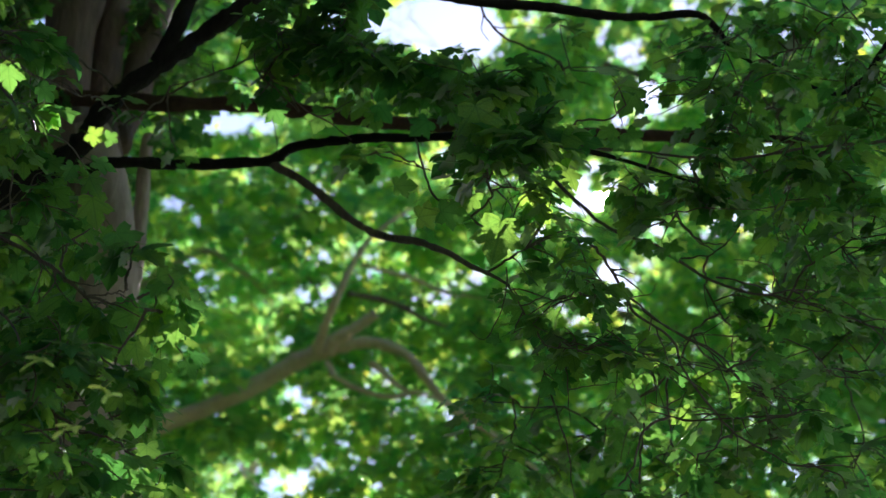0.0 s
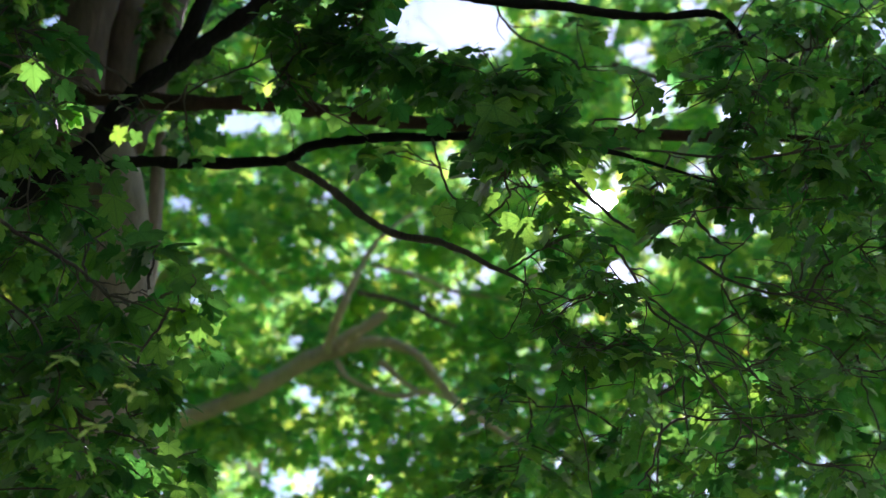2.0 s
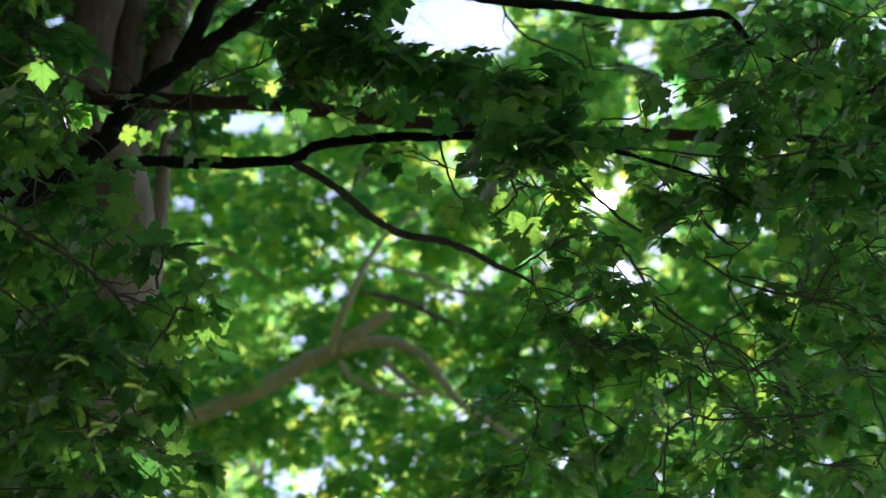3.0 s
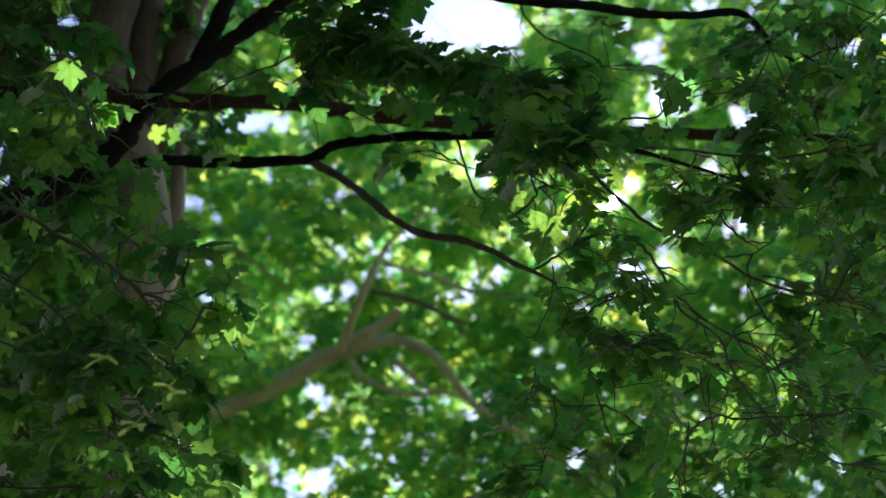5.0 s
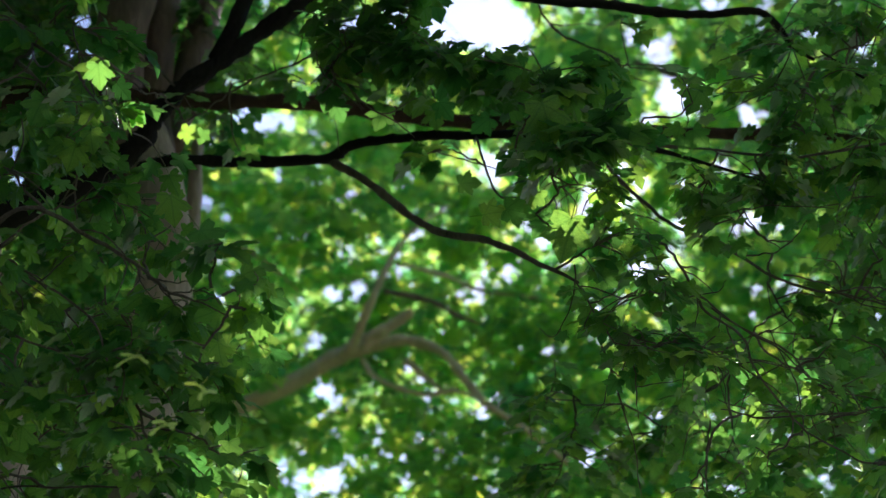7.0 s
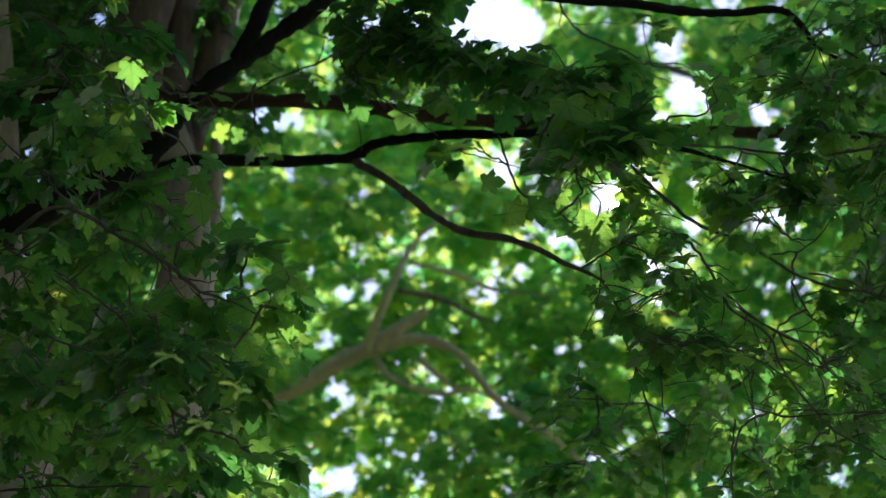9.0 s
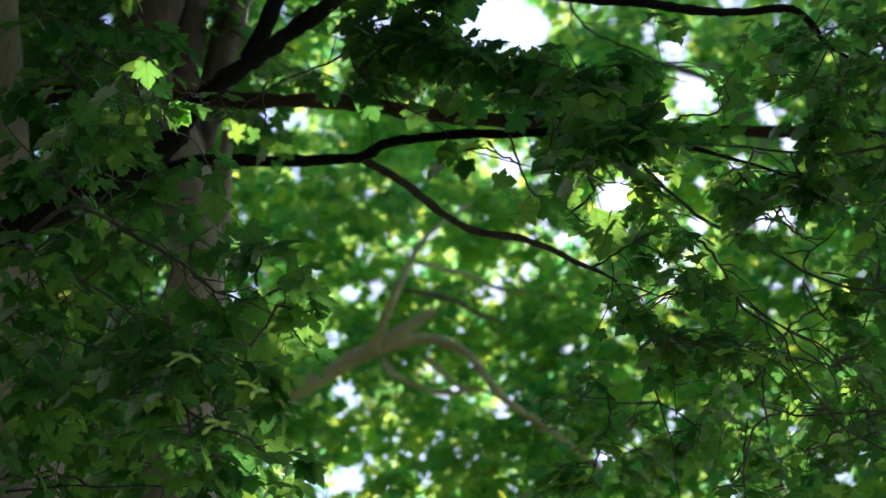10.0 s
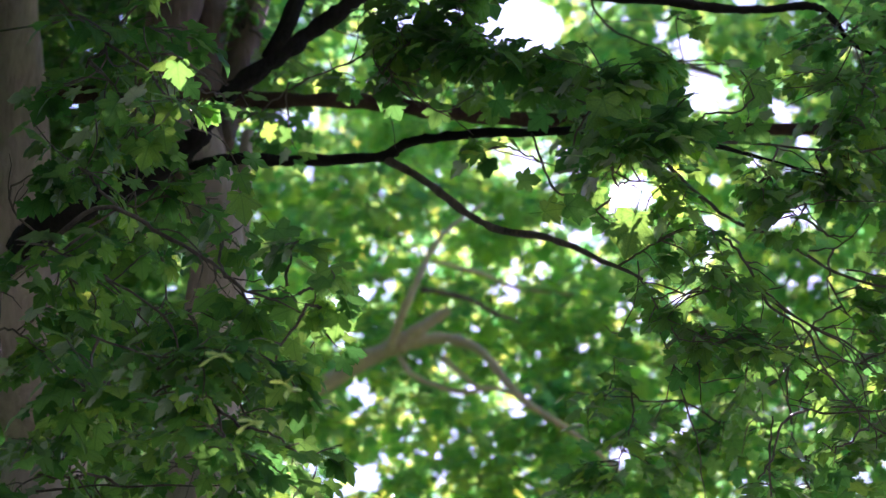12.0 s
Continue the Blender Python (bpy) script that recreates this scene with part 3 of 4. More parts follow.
near.twig([(0.683, 3.680, 3.377), (0.784, 3.700, 3.363), (0.882, 3.720, 3.315), (0.982, 3.680, 3.280)], [0.0047, 0.0039, 0.0031, 0.0016], rng)
near.twig([(0.504, 3.640, 3.516), (0.594, 3.660, 3.552), (0.699, 3.680, 3.574), (0.819, 3.640, 3.542)], [0.0031, 0.0039, 0.0031, 0.0016], rng)
near.twig([(0.588, 3.640, 3.545), (0.625, 3.660, 3.486), (0.682, 3.680, 3.453)], [0.0031, 0.0031, 0.0023], rng)
near.twig([(0.533, 3.660, 3.724), (0.614, 3.680, 3.697), (0.651, 3.700, 3.624), (0.680, 3.660, 3.557)], [0.0031, 0.0031, 0.0023, 0.0016], rng)
near.twig([(-0.511, 3.700, 4.014), (-0.461, 3.720, 4.006), (-0.410, 3.740, 3.963), (-0.382, 3.700, 3.899), (-0.304, 3.720, 3.858), (-0.244, 3.740, 3.818)], [0.0031, 0.0047, 0.0047, 0.0039, 0.0031], rng)
near.twig([(-0.458, 3.700, 3.992), (-0.477, 3.720, 3.968), (-0.497, 3.740, 3.957)], [0.0031, 0.0031, 0.0023], rng)
near.twig([(-0.747, 3.780, 4.013), (-0.644, 3.800, 4.063), (-0.544, 3.820, 4.134), (-0.514, 3.780, 4.182), (-0.547, 3.800, 4.297)], [0.0023, 0.0047, 0.0055, 0.0055, 0.0055], rng)
near.twig([(-0.508, 3.730, 4.146), (-0.491, 3.750, 4.203), (-0.515, 3.770, 4.285)], [0.0039, 0.0039, 0.0031], rng)
near.twig([(0.689, 3.680, 2.952), (0.695, 3.700, 3.065), (0.672, 3.720, 3.163), (0.629, 3.680, 3.229)], [0.0023, 0.0031, 0.0031, 0.0023], rng)
near.twig([(0.820, 3.680, 3.330), (0.825, 3.700, 3.419), (0.738, 3.720, 3.446)], [0.0031, 0.0031, 0.0016], rng)
near.twig([(-0.484, 3.880, 3.989), (-0.460, 3.900, 3.928), (-0.459, 3.920, 3.885)], [0.0023, 0.0023, 0.0023], rng)

TOP_SPRAYS = [
    (-0.35, 3.71, 4.14, 0.17, 0.25, 0.09, 78), (-0.16, 3.69, 4.02, 0.23, 0.20, 0.08, 130), (0.11, 3.67, 3.95, 0.21, 0.20, 0.09, 120), (-0.24, 3.74, 4.25, 0.09, 0.20, 0.05, 34),
    (0.25, 3.51, 3.67, 0.11, 0.20, 0.11, 52), (0.15, 3.60, 3.59, 0.14, 0.22, 0.11, 44), (-0.47, 3.73, 4.04, 0.08, 0.20, 0.11, 26), (0.10, 3.69, 3.71, 0.10, 0.15, 0.06, 36), (-0.20, 3.85, 3.84, 0.05, 0.12, 0.04, 9), (-0.37, 3.76, 4.24, 0.12, 0.20, 0.06, 40), (-0.28, 3.70, 4.14, 0.12, 0.18, 0.05, 34), (-0.45, 3.72, 4.14, 0.07, 0.18, 0.06, 26),
]
RIGHT_SPRAYS = [
    (0.46, 3.50, 3.77, 0.09, 0.15, 0.06, 14), (0.75, 3.58, 3.85, 0.25, 0.30, 0.10, 118), (1.00, 3.72, 4.12, 0.22, 0.30, 0.09, 100), (0.90, 3.69, 3.66, 0.25, 0.30, 0.12, 132),
    (1.03, 3.66, 3.48, 0.18, 0.30, 0.13, 108), (0.66, 3.67, 3.64, 0.13, 0.20, 0.07, 80), (0.23, 3.57, 3.42, 0.15, 0.22, 0.11, 58), (0.29, 3.58, 3.27, 0.15, 0.25, 0.12, 72),
    (0.34, 3.69, 3.18, 0.17, 0.25, 0.10, 60), (0.51, 3.64, 3.61, 0.10, 0.15, 0.06, 40), (0.56, 3.61, 3.48, 0.08, 0.20, 0.06, 25), (1.12, 3.70, 3.89, 0.15, 0.30, 0.12, 120), (0.76, 3.77, 4.18, 0.17, 0.25, 0.07, 50), (0.37, 3.99, 4.20, 0.20, 0.30, 0.10, 50),
]
LOW_SPRAYS = [
    (0.82, 4.13, 3.41, 0.23, 0.28, 0.13, 95), (1.12, 4.25, 3.42, 0.21, 0.28, 0.16, 95), (0.59, 4.23, 3.31, 0.22, 0.28, 0.14, 80), (0.88, 4.14, 3.16, 0.28, 0.28, 0.14, 103),
    (0.44, 4.37, 3.21, 0.22, 0.28, 0.13, 70), (1.13, 4.29, 3.10, 0.21, 0.28, 0.10, 95), (0.66, 4.31, 3.05, 0.25, 0.28, 0.09, 83), (0.18, 4.26, 3.31, 0.18, 0.28, 0.15, 38),
    (0.16, 4.48, 3.16, 0.20, 0.28, 0.09, 71), (1.04, 4.22, 3.64, 0.21, 0.28, 0.09, 71), (0.90, 3.66, 2.86, 0.09, 0.06, 0.05, 12), (0.84, 3.66, 3.00, 0.09, 0.06, 0.05, 12),
    (0.65, 3.66, 3.00, 0.09, 0.06, 0.05, 8), (0.77, 3.66, 3.05, 0.09, 0.06, 0.05, 10), (0.50, 3.66, 3.14, 0.09, 0.06, 0.05, 10), (0.36, 3.66, 3.18, 0.09, 0.06, 0.05, 14),
    (0.74, 3.66, 3.14, 0.09, 0.06, 0.05, 8), (1.00, 3.66, 3.11, 0.09, 0.06, 0.05, 12), (0.92, 3.66, 3.29, 0.09, 0.06, 0.05, 14), (0.41, 3.66, 2.82, 0.09, 0.06, 0.05, 10),
    (0.60, 3.66, 2.90, 0.09, 0.06, 0.05, 10),
]
SHADED_SPRAYS = [
    (1.20, 4.47, 4.31, 0.23, 0.40, 0.16, 75), (1.02, 4.40, 3.88, 0.21, 0.30, 0.10, 34), (1.32, 4.60, 3.71, 0.16, 0.30, 0.14, 60), (0.66, 4.36, 4.51, 0.18, 0.30, 0.11, 12),
    (-0.89, 3.84, 3.92, 0.09, 0.15, 0.05, 7), (-0.75, 3.86, 3.92, 0.09, 0.12, 0.04, 3), (-0.61, 4.12, 4.27, 0.10, 0.20, 0.08, 14),
    (-0.99, 3.48, 3.82, 0.09, 0.20, 0.06, 10), (-1.03, 4.70, 4.85, 0.11, 0.30, 0.12, 55), (-0.84, 4.70, 4.68, 0.14, 0.30, 0.09, 50), (-0.91, 4.58, 4.41, 0.11, 0.20, 0.05, 26), (-0.76, 4.70, 4.85, 0.10, 0.25, 0.08, 30),
]
DEEP_SPRAYS = [
    (-0.42, 4.45, 4.66, 0.19, 0.22, 0.11, 60), (-0.19, 4.45, 4.51, 0.19, 0.22, 0.11, 70), (0.02, 4.45, 4.44, 0.19, 0.22, 0.11, 70), (0.24, 4.45, 4.37, 0.19, 0.22, 0.11, 70), (0.34, 4.45, 4.24, 0.19, 0.22, 0.11, 50),
    (0.15, 4.45, 4.19, 0.19, 0.22, 0.11, 55), (0.23, 4.45, 4.07, 0.19, 0.22, 0.11, 40), (0.96, 4.45, 4.38, 0.19, 0.22, 0.11, 60), (1.16, 4.45, 4.50, 0.19, 0.22, 0.11, 60), (1.08, 4.45, 4.14, 0.19, 0.22, 0.11, 60),
    (1.21, 4.45, 4.04, 0.19, 0.22, 0.11, 60), (0.92, 4.45, 4.08, 0.19, 0.22, 0.11, 45), (1.21, 4.45, 4.29, 0.19, 0.22, 0.11, 60), (-0.48, 4.45, 4.48, 0.19, 0.22, 0.11, 40),
]
DEEP_SPRAYS_BESIDE = [
    (1.18, 4.45, 3.80, 0.19, 0.22, 0.11, 50), (-1.62, 4.90, 4.93, 0.21, 0.20, 0.16, 70), (-1.58, 4.90, 4.56, 0.21, 0.20, 0.16, 70), (-1.54, 4.90, 4.23, 0.21, 0.20, 0.16, 70), (-1.38, 4.90, 4.39, 0.21, 0.20, 0.16, 60),
    (-1.45, 4.90, 4.73, 0.21, 0.20, 0.16, 50), (-1.80, 4.90, 4.73, 0.21, 0.20, 0.16, 70), (-1.75, 4.90, 4.34, 0.21, 0.20, 0.16, 70), (-1.12, 5.30, 5.26, 0.16, 0.20, 0.13, 45), (-1.14, 5.30, 5.02, 0.16, 0.20, 0.13, 45),
    (-0.94, 5.30, 5.04, 0.16, 0.20, 0.13, 40), (-1.00, 5.30, 4.81, 0.16, 0.20, 0.13, 30), (-1.49, 5.30, 5.26, 0.16, 0.20, 0.13, 50),
]
for clump in TOP_SPRAYS + RIGHT_SPRAYS + LOW_SPRAYS + SHADED_SPRAYS + DEEP_SPRAYS + DEEP_SPRAYS_BESIDE:
    near.spray(clump, rng, size=0.064 if clump in TOP_SPRAYS else 0.052)
for base, heading, tilt, size in (
    ((0.237, 3.424, 3.690), 10, 20, 0.13), ((0.280, 3.459, 3.669), 15, -20, 0.095), ((0.480, 3.482, 3.807), -25, 10, 0.08), ((0.140, 3.457, 3.413), -12, 15, 0.11),
    ((0.215, 3.461, 3.489), 30, -15, 0.085), ((-0.203, 3.725, 4.279), 20, 10, 0.09), ((0.082, 3.502, 3.769), 15, 25, 0.12),
    ((0.963, 3.577, 3.629), -40, 15, 0.09), ((-0.125, 3.755, 3.683), 95, 30, 0.06), ((-0.006, 3.705, 3.579), 80, 40, 0.08), ((-0.064, 3.712, 3.566), 100, 20, 0.07),
):
    hanging(near, base, heading, tilt, size)
# unseen high limbs, added to bear the shading leaves overhead
for points in ([(-1.25, 4.7, 6.4), (-0.4, 3.4, 6.9), (0.6, 1.2, 7.0), (1.2, -2.0, 7.2)], [(-0.9, 4.85, 6.6), (0.6, 4.6, 7.3), (2.2, 3.6, 7.6), (3.4, 1.5, 7.6)],
               [(1.2, -2.0, 7.2), (1.6, -4.2, 7.1), (2.4, -6.8, 6.9)], [(-0.2, 3.0, 6.9), (-0.4, 0.0, 7.0), (-0.5, -3.4, 6.9), (0.0, -6.5, 6.8)]):
    near.stem("limb", points, [0.05, 0.04, 0.03, 0.015], BARK_DARK_BACKLIT, "dark limb high in the crown", sides=8)
for i in range(34):  # unseen dense leaves added close above the forked trunk to shade it
    y = rng.uniform(3.2, 5.4)
    near.spray((rng.uniform(-2.4, 0.4), y, 2.2 + 0.9 * y + rng.uniform(0.0, 1.0), 0.5, 0.5, 0.3, 50), rng, size=0.12)
for i in range(12):  # unseen low skirt on the other side, added to hold back side light
    near.spray((rng.uniform(1.8, 4.5), rng.uniform(-3.0, 2.6), rng.uniform(2.2, 5.6), 0.45, 0.45, 0.4, 50), rng, size=0.13)
for i in range(170):  # unseen crown overhead, with oversized leaves, added to block the sky
    y = rng.uniform(-8.0, 5.5)
    z = max(5.0, 2.3 + max(y, 0) * 0.9) + rng.uniform(0.2, 3.0)
    near.spray((rng.uniform(-1.5, 4.0), y, z, 0.8, 0.8, 0.4, 45), rng, size=0.21)
near.finish(NEAR_MESHES, 300, LEAF_SHADED, NEAR_SHAPES)

# ---- the second maple, beside it, whose twigs hang closest ----
rng = random.Random(11)
beside = Tree((-1.90, 4.35, 0.0), "maple with pale bark and low hanging twigs beside another trunk")
beside.stem("trunk", [(-1.90, 4.35, -0.05), (-1.80, 4.33, 1.5), (-1.563, 4.730, 3.121), (-1.596, 4.589, 3.519), (-1.643, 4.474, 3.942), (-1.703, 4.454, 4.342), (-1.761, 4.402, 4.746), (-1.902, 4.229, 5.567), (-2.041, 4.005, 6.716)],
            [0.21, 0.16, 0.13, 0.12, 0.10, 0.10, 0.09, 0.07, 0.03], BARK_PALE, "pale pinkish-grey trunk", sides=16, rough=0.12)
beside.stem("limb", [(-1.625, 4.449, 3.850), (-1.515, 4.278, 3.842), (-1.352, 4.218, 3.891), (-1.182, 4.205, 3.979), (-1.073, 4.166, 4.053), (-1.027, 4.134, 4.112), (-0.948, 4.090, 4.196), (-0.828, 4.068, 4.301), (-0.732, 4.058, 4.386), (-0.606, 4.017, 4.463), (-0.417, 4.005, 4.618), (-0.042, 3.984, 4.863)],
          [0.055, 0.042, 0.038, 0.036, 0.034, 0.032, 0.030, 0.028, 0.026, 0.024, 0.019, 0.011], BARK_DARK_BACKLIT, "dark limb rising at a slant")
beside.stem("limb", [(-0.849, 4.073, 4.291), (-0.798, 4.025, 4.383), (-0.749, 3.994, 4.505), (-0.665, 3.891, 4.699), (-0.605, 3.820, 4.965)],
          [0.023, 0.024, 0.024, 0.020, 0.012], BARK_DARK_BACKLIT, "dark limb fork")
beside.stem("limb", [(-1.703, 4.488, 4.278), (-1.681, 4.438, 4.371), (-1.303, 4.424, 4.398), (-0.877, 4.458, 4.410), (-0.623, 4.462, 4.402), (-0.406, 4.476, 4.375), (-0.062, 4.528, 4.354), (0.397, 4.568, 4.355), (0.899, 4.605, 4.365), (1.333, 4.654, 4.352)],
            [0.05, 0.034, 0.028, 0.027, 0.027, 0.026, 0.024, 0.022, 0.018, 0.010], BARK_RED, "long straight red-brown limb")
beside.twig([(-1.622, 4.387, 3.447), (-1.281, 3.216, 3.100), (-1.100, 2.906, 3.046), (-0.997, 2.813, 3.077), (-0.918, 2.818, 3.068), (-0.864, 2.836, 3.035), (-0.779, 2.857, 2.994), (-0.735, 2.876, 2.959), (-0.690, 2.890, 2.933), (-0.650, 2.896, 2.921), (-0.586, 2.909, 2.898)], [0.014, 0.013, 0.011, 0.009, 0.008, 0.0075, 0.007, 0.006, 0.005, 0.004, 0.002], rng)
beside.twig([(-1.192, 3.262, 3.228), (-1.115, 3.246, 3.185), (-1.045, 3.240, 3.126), (-0.989, 3.236, 3.063), (-0.958, 3.253, 3.030)], [0.006, 0.005, 0.0045, 0.004, 0.003], rng)
beside.twig([(-1.205, 3.259, 3.235), (-1.284, 3.254, 3.319), (-1.297, 3.230, 3.364), (-1.265, 3.219, 3.384), (-1.214, 3.209, 3.402)], [0.005, 0.005, 0.005, 0.004, 0.002], rng)
beside.twig([(-0.735, 2.876, 2.959), (-0.704, 2.878, 2.955), (-0.676, 2.880, 2.953), (-0.648, 2.877, 2.958)], [0.003, 0.003, 0.0025, 0.0015], rng)
beside.twig([(-0.690, 2.890, 2.933), (-0.660, 2.889, 2.935), (-0.633, 2.875, 2.933), (-0.610, 2.873, 2.937)], [0.003, 0.003, 0.0025, 0.0015], rng)
beside.twig([(-0.674, 2.893, 2.927), (-0.644, 2.896, 2.921), (-0.617, 2.883, 2.918), (-0.586, 2.880, 2.923)], [0.003, 0.003, 0.0025, 0.0015], rng)
beside.twig([(-0.633, 2.875, 2.933), (-0.612, 2.880, 2.923), (-0.597, 2.888, 2.910), (-0.573, 2.891, 2.904)], [0.0025, 0.0025, 0.002, 0.0012], rng)
beside.twig([(-1.466, 3.252, 3.797), (-1.064, 2.812, 3.528), (-0.954, 2.681, 3.326), (-0.853, 2.497, 3.226), (-0.810, 2.490, 3.215)], [0.005, 0.004, 0.0035, 0.002, 0.0015], rng)
beside.twig([(-1.108, 3.049, 3.082), (-0.982, 3.044, 3.028), (-0.874, 3.028, 2.936), (-0.842, 3.037, 2.859), (-0.812, 3.043, 2.788), (-0.758, 3.042, 2.733)], [0.005, 0.005, 0.0045, 0.004, 0.003, 0.002], rng)
beside.twig([(-1.017, 2.990, 2.887), (-0.882, 3.011, 2.848), (-0.815, 3.004, 2.863), (-0.770, 2.990, 2.887)], [0.005, 0.004, 0.004, 0.002], rng)
beside.twig([(-1.150, 3.204, 2.635), (-1.035, 3.198, 2.645), (-0.874, 3.198, 2.645), (-0.723, 3.184, 2.642)], [0.005, 0.004, 0.004, 0.002], rng)
HANGING_SPRAYS = [
    (-0.90, 2.82, 3.51, 0.11, 0.25, 0.06, 28), (-0.81, 2.79, 3.25, 0.10, 0.25, 0.07, 28), (-0.95, 3.35, 3.42, 0.14, 0.25, 0.09, 37), (-0.61, 2.85, 3.00, 0.04, 0.10, 0.04, 12),
    (-0.54, 2.89, 2.94, 0.06, 0.10, 0.04, 14), (-0.91, 3.43, 3.15, 0.16, 0.25, 0.10, 43), (-0.78, 2.92, 2.75, 0.14, 0.25, 0.10, 56), (-0.64, 2.96, 2.80, 0.12, 0.25, 0.10, 43),
    (-0.72, 2.98, 2.63, 0.17, 0.25, 0.09, 62), (-0.88, 3.44, 3.45, 0.07, 0.20, 0.07, 8), (-0.58, 3.05, 2.64, 0.07, 0.20, 0.06, 19), (-0.55, 3.04, 2.91, 0.05, 0.10, 0.05, 5), (-0.71, 3.01, 2.97, 0.06, 0.15, 0.05, 22), (-0.75, 2.95, 3.09, 0.05, 0.12, 0.05, 18),
]
LEFT_SPRAYS = [
    (-1.04, 2.80, 3.40, 0.10, 0.25, 0.10, 31), (-1.06, 2.89, 3.22, 0.13, 0.25, 0.10, 43), (-1.06, 2.94, 2.99, 0.12, 0.25, 0.10, 50), (-1.02, 2.98, 2.76, 0.13, 0.25, 0.11, 56),
    (-1.11, 3.06, 2.62, 0.15, 0.25, 0.09, 50), (-0.98, 2.96, 3.40, 0.07, 0.20, 0.07, 16),
]
BACK_SPRAYS = [
    (-1.15, 3.61, 4.05, 0.15, 0.20, 0.11, 55), (-1.13, 3.70, 3.78, 0.12, 0.20, 0.12, 32), (-1.11, 3.78, 3.53, 0.12, 0.20, 0.12, 30), (-1.05, 3.87, 3.26, 0.15, 0.25, 0.13, 75),
    (-0.97, 3.95, 3.02, 0.22, 0.25, 0.13, 95), (-1.33, 3.93, 3.26, 0.16, 0.25, 0.13, 70), (-1.23, 3.99, 3.03, 0.17, 0.25, 0.12, 70), (-0.80, 3.94, 3.14, 0.09, 0.20, 0.12, 35), (-1.35, 4.31, 4.61, 0.14, 0.30, 0.11, 75), (-1.34, 4.35, 4.38, 0.11, 0.30, 0.11, 65), (-1.33, 4.41, 4.06, 0.10, 0.30, 0.12, 25),
    (-0.84, 3.75, 3.26, 0.10, 0.12, 0.08, 34), (-0.85, 3.75, 3.13, 0.10, 0.12, 0.08, 36), (-0.92, 3.75, 3.18, 0.10, 0.12, 0.08, 30), (-0.78, 3.75, 3.00, 0.10, 0.12, 0.08, 34),
]
for clump in HANGING_SPRAYS + LEFT_SPRAYS + BACK_SPRAYS:
    beside.spray(clump, rng, size=0.054, droop=0.7)
for base, heading, tilt, size in (
    ((-0.790, 2.497, 3.203), 5, 10, 0.048), ((-0.617, 2.450, 3.031), 70, 15, 0.034), ((-0.583, 2.470, 3.044), -15, 30, 0.027), ((-0.638, 2.832, 3.042), 40, 15, 0.07), ((-0.516, 2.911, 2.894), -8, 10, 0.058), ((-0.612, 2.996, 2.877), 8, -15, 0.052),
    ((-0.558, 2.873, 2.964), 60, 20, 0.07), ((-0.498, 2.891, 2.932), 15, 35, 0.062),
    ((-0.745, 3.049, 3.245), 10, 20, 0.07), ((-0.943, 2.712, 3.268), -30, 10, 0.06),
):
    hanging(beside, base, heading, tilt, size)
for i in range(260):  # the shaded side of the crown, behind the trunks
    beside.spray((rng.uniform(-3.2, -1.3), rng.uniform(4.9, 6.9), rng.uniform(2.7, 7.6), 0.35, 0.35, 0.3, 60), rng, size=0.08)
# high limbs out of view, added to carry the shading crown
for points in ([(-2.0, 4.9, 6.2), (-2.6, 3.0, 6.8), (-2.4, 0.5, 7.0), (-2.6, -2.5, 7.1)], [(-2.6, 3.0, 6.8), (-3.8, 1.6, 7.2), (-4.6, -1.0, 7.2), (-4.4, -4.0, 7.0)],
               [(-2.5, -1.5, 7.1), (-1.8, -4.0, 7.0), (-2.2, -6.8, 6.8)]):
    beside.stem("limb", points, [0.05, 0.04, 0.03, 0.015], BARK_DARK_BACKLIT, "dark limb high in the crown", sides=8)
for i in range(45):  # unseen dense leaves beside the hanging twigs, added to shade them
    y = rng.uniform(2.0, 4.6)
    beside.spray((-0.3 * y - rng.uniform(0.95, 2.2), y, rng.uniform(1.8, 6.4), 0.4, 0.4, 0.4, 50), rng, size=0.13)
for i in range(70):  # more unseen leaves close above them, added for shade
    y = rng.uniform(2.0, 4.8)
    beside.spray((rng.uniform(-2.6, -0.4), y, 2.3 + 0.9 * y + rng.uniform(0.0, 0.9), 0.5, 0.4, 0.25, 50), rng, size=0.13)
for i in range(90):  # unseen low skirt beside the camera, added to block light from the left
    beside.spray((rng.uniform(-4.5, -1.7), rng.uniform(-3.0, 2.4), rng.uniform(1.8, 5.6), 0.45, 0.45, 0.4, 50), rng, size=0.13)
for i in range(270):  # unseen crown overhead, oversized leaves again, added to keep the sky off
    y = rng.uniform(-8.0, 5.0)
    z = max(5.0, 2.3 + max(y, 0) * 0.9) + rng.uniform(0.2, 3.0)
    beside.spray((rng.uniform(-5.0, -0.8), y, z, 0.8, 0.8, 0.4, 45), rng, size=0.21)
beside.finish(NEAR_MESHES, 300, LEAF_SHADED, NEAR_SHAPES)


def key_mesh(name, verts, faces):
    me = bpy.data.meshes.new(name)
    me.from_pydata([tuple(v) for v in verts], [], faces)
    me.materials.append(KEY)
    me.uv_layers.new(name="leaf")
    return me


def key_body():
    """Two plump nutlets on a short stalk."""
    verts, faces = [], []
    for sign in (-1, 1):
        tube([Vector((0, 0, 0)), Vector((sign * 0.004, 0, -0.003)), Vector((sign * 0.009, 0, -0.004)), Vector((sign * 0.013, 0, -0.005))], [0.001, 0.004, 0.004, 0.0015], 6, 0.0, verts, faces)
    tube([Vector((0, 0, 0)), Vector((0.002, 0.001, 0.02)), Vector((0.0, 0.0, 0.04))], [0.0009, 0.0008, 0.0008], 5, 0.0, verts, faces)
    return key_mesh("maple_key", verts, faces)


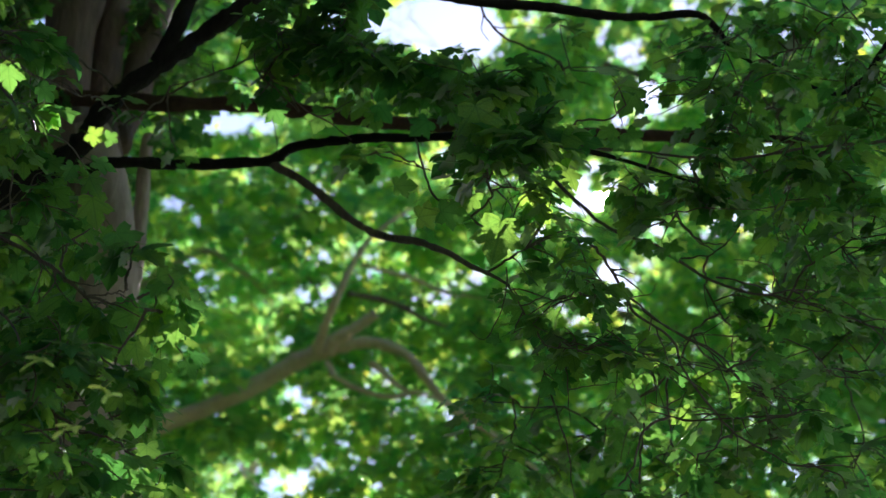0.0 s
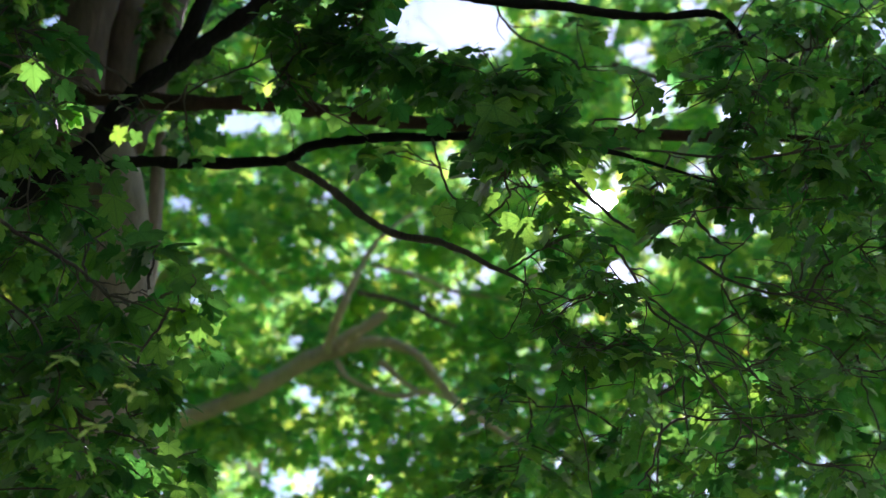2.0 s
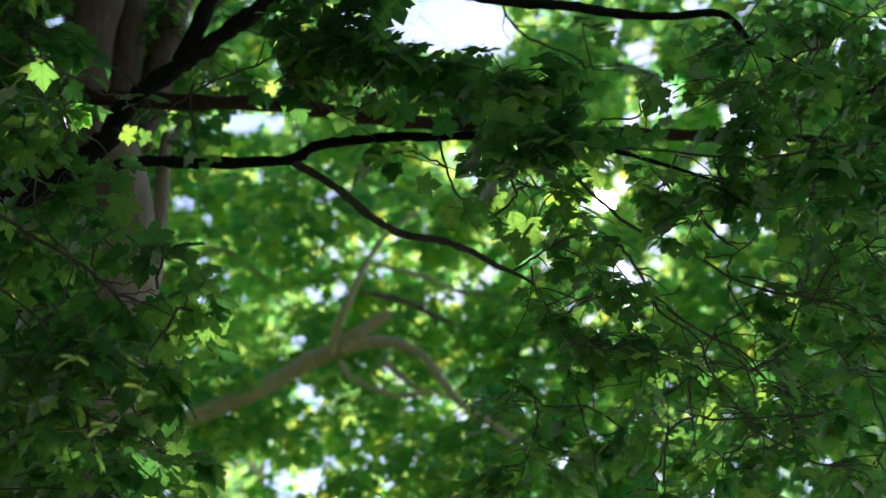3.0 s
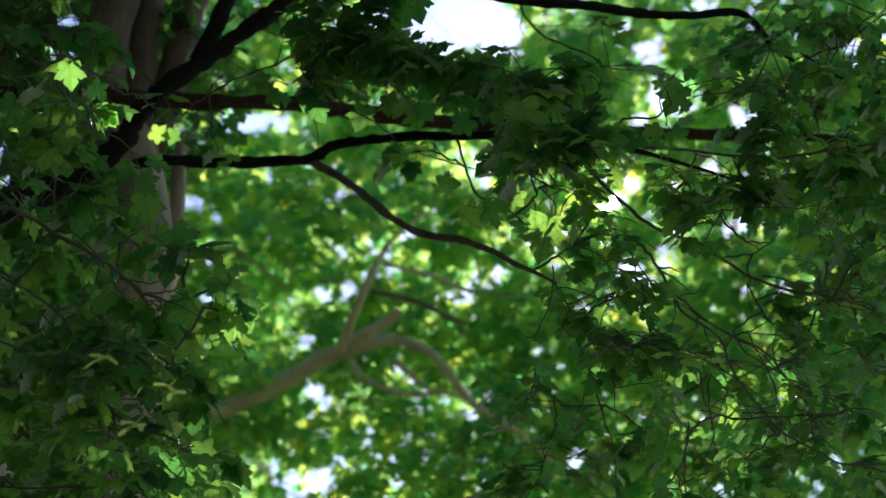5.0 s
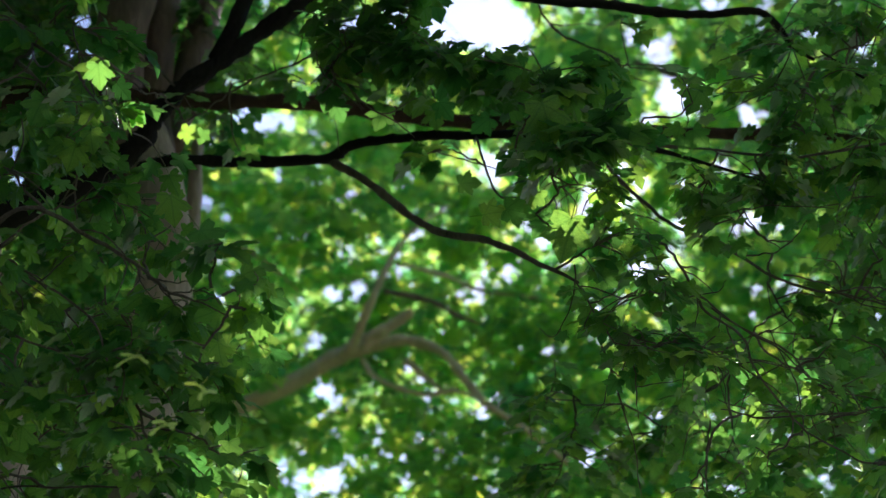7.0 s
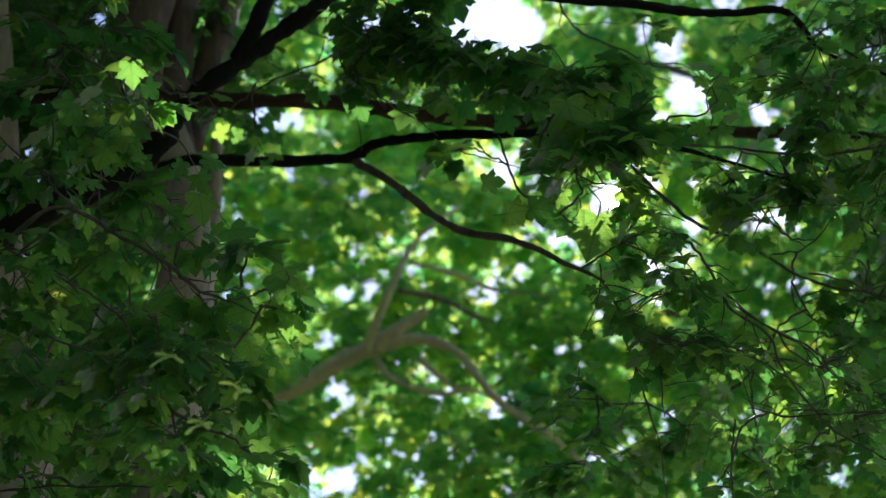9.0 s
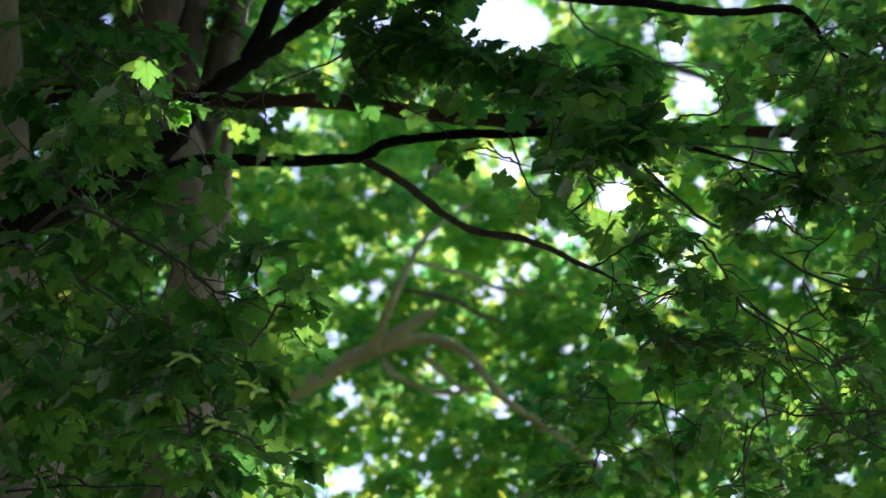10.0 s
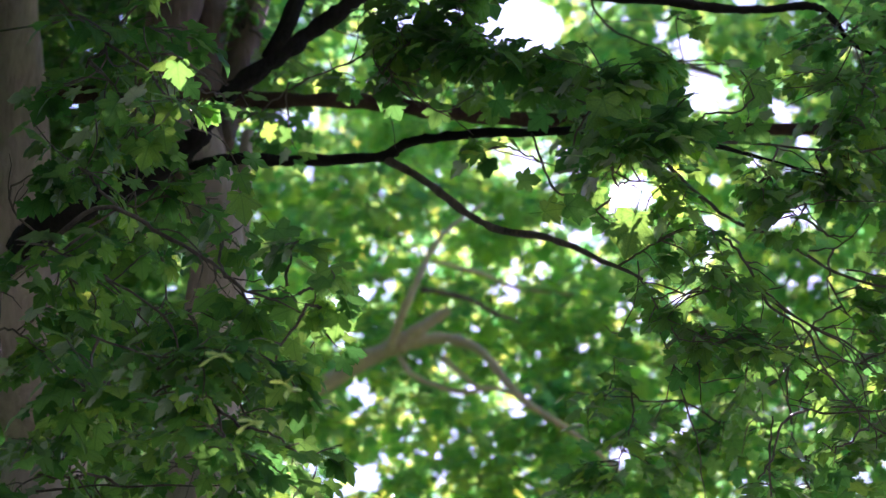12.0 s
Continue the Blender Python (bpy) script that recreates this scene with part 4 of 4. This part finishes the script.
def key_wing(sign):
    """One thin papery blade, thicker along its upper edge."""
    blade = [(0.008, 0.001), (0.020, 0.001), (0.036, -0.006), (0.043, -0.014), (0.040, -0.020), (0.030, -0.019), (0.018, -0.012), (0.009, -0.008)]
    k = len(blade)
    verts = [Vector((sign * x, depth * (1.8 if z > -0.007 else 1.0), z)) for depth in (-0.0004, 0.0004) for x, z in blade]
    faces = [tuple(range(k)), tuple(k + a for a in reversed(range(k)))]
    faces += [(a, k + a, k + (a + 1) % k, (a + 1) % k) for a in range(k)]
    return key_mesh("wing", verts, faces)


KEY_BODY, KEY_WINGS = key_body(), [key_wing(-1), key_wing(1)]
for spot, turn, lean in (((-0.691, 2.600, 2.669), 10, 15), ((-0.578, 2.600, 2.614), -20, 30), ((-0.569, 2.600, 2.602), 55, -35), ((-0.637, 2.600, 2.539), 15, -30), ((-0.628, 2.600, 2.546), -25, 25), ((-0.704, 2.600, 2.663), -15, -20)):
    ob = tagged(new("maple_key", KEY_BODY), "pale green winged seed pair")
    ob.parent = beside.root
    ob.matrix_local = Matrix.Translation(Vector(spot) - beside.foot) @ pose(0, 0, 0, -28, lean, turn) @ Matrix.Scale(0.62, 4)
    for wing in KEY_WINGS:
        new("wing", wing).parent = ob

# ---- the maple behind, in the sun, with a leaning tan limb ----
rng = random.Random(23)
behind = Tree((-3.2, 7.3, 0.0), "sunlit maple behind with a leaning tan limb")
behind.stem("trunk", [(-3.2, 7.3, -0.05), (-3.15, 7.3, 1.5), (-3.1, 7.35, 3.2), (-3.3, 7.5, 5.5), (-3.4, 7.7, 8.5), (-3.3, 7.8, 11.0)],
            [0.26, 0.20, 0.17, 0.14, 0.09, 0.03], BARK_TAN, "tan grey trunk", sides=16, rough=0.12)
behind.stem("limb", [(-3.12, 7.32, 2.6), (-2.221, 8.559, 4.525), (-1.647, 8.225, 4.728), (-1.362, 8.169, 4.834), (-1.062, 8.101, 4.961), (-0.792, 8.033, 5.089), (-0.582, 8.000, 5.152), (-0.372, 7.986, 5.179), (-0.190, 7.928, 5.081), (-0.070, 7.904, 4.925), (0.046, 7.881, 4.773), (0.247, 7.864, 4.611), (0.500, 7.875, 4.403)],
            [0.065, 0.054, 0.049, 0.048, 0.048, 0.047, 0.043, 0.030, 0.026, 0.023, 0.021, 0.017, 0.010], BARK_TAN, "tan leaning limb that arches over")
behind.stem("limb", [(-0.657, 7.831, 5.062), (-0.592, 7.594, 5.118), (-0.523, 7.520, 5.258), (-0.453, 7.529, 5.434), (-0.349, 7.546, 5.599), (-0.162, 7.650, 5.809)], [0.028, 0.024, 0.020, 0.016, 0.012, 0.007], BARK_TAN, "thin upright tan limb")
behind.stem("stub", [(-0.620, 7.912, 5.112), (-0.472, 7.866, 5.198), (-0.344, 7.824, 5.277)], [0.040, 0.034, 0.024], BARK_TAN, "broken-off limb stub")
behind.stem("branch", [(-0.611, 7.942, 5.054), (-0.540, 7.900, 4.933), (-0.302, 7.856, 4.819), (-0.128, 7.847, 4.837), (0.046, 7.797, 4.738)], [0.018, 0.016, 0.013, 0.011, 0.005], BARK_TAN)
behind.stem("branch", [(-0.496, 7.691, 5.327), (-0.276, 7.711, 5.288), (-0.129, 7.746, 5.223), (0.018, 7.773, 5.171)], [0.014, 0.014, 0.012, 0.006], BARK_BROWN_DIM)
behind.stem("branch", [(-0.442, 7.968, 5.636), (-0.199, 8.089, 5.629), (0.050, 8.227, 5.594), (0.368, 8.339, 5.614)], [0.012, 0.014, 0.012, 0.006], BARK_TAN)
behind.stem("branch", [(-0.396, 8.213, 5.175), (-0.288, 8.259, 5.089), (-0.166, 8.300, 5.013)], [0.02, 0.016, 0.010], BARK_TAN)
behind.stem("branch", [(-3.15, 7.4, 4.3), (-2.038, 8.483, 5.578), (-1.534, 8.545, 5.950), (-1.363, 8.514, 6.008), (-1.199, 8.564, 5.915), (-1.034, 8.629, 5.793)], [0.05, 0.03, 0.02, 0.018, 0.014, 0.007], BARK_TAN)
aside = Tree((3.6, 9.6, 0.0), "sunlit maple behind with reaching leafy limbs")
aside.stem("trunk", [(3.6, 9.6, -0.05), (3.55, 9.6, 1.8), (3.62, 9.65, 4.0), (3.5, 9.7, 6.5), (3.45, 9.8, 9.0), (3.5, 9.9, 11.5)],
           [0.27, 0.21, 0.18, 0.14, 0.09, 0.03], BARK_TAN, "tan grey trunk", sides=16, rough=0.12)
for points in ([(3.6, 9.62, 3.4), (2.6, 9.8, 4.3), (1.5, 9.7, 4.7), (0.6, 9.9, 4.9)], [(3.55, 9.68, 5.0), (2.4, 10.2, 6.0), (1.3, 10.4, 6.5), (0.5, 10.6, 6.8)],
               [(3.5, 9.7, 6.2), (2.5, 9.4, 7.2), (1.4, 9.5, 7.9), (0.5, 9.7, 8.3)], [(3.5, 9.75, 7.5), (2.7, 10.6, 8.8), (1.8, 11.2, 9.6)]):
    aside.stem("limb", points, [0.07, 0.05, 0.03, 0.012], BARK_BROWN_DIM, "thin brown leafy limb", sides=8)
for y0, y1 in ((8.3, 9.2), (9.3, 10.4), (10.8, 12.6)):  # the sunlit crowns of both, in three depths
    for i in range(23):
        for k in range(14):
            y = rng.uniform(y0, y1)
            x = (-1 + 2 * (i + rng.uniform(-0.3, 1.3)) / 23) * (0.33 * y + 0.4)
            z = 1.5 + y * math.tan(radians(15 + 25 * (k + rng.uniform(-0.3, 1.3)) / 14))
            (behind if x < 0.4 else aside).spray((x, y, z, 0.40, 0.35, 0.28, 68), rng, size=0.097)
aside.finish([], 0, LEAF_FAR_LIT, FAR_SHAPES)
behind.finish([], 0, LEAF_FAR_LIT, FAR_SHAPES)

# ---- the wood beyond: more maples, far enough to be out of focus ----
WOOD = [(-6.0, 16.0, 13.5), (-2.2, 18.5, 14.0), (3.3, 17.0, 12.5), (5.5, 17.5, 14.0), (9.0, 19.0, 14.0), (-10.0, 19.0, 14.0)]
WOOD += [(-6.5, 2.0, 10.0), (-5.0, 5.6, 10.0), (-5.5, -2.0, 10.0), (6.0, 2.5, 10.0)]  # unseen, added at either side to block side light
rng = random.Random(31)
for x, y, top in WOOD:
    tree = Tree((x, y, 0.0), "green maple, far off or added unseen for shade")
    tree.stem("trunk", [(x, y, -0.05), (x + 0.1, y, 2.0), (x - 0.1, y + 0.1, 0.55 * top), (x, y, 0.9 * top)], [0.24, 0.2, 0.12, 0.03], BARK_TAN, "tan grey trunk", sides=12, rough=0.12)
    for k in range(7):
        a = rng.uniform(0, 2 * math.pi)
        h = rng.uniform(0.3, 0.75) * top
        d = Vector((math.cos(a), math.sin(a), 0))
        p = Vector((x, y, h))
        tree.stem("limb", [p, p + d * 0.9 + Vector((0, 0, 0.5)), p + d * 2.0 + Vector((0, 0, 0.9))], [0.07, 0.05, 0.015], BARK_TAN, sides=7)
    for k in range(60 if y > 10 else 120):
        a, r = rng.uniform(0, 2 * math.pi), math.sqrt(rng.random())
        h = rng.uniform(0.35, 0.88) if y > 10 else rng.uniform(0.12, 1.0)
        w = (2.9 if y > 10 else 3.4) * math.sqrt(max(0.05, 1 - (2 * abs(h - 0.55)) ** 2)) * r
        tree.spray((x + w * math.cos(a), y + w * math.sin(a), h * top, 0.6, 0.6, 0.4, 40), rng, size=0.14 if y > 10 else 0.26)
    tree.finish([], 0, LEAF_FAR_LIT, FAR_SHAPES)
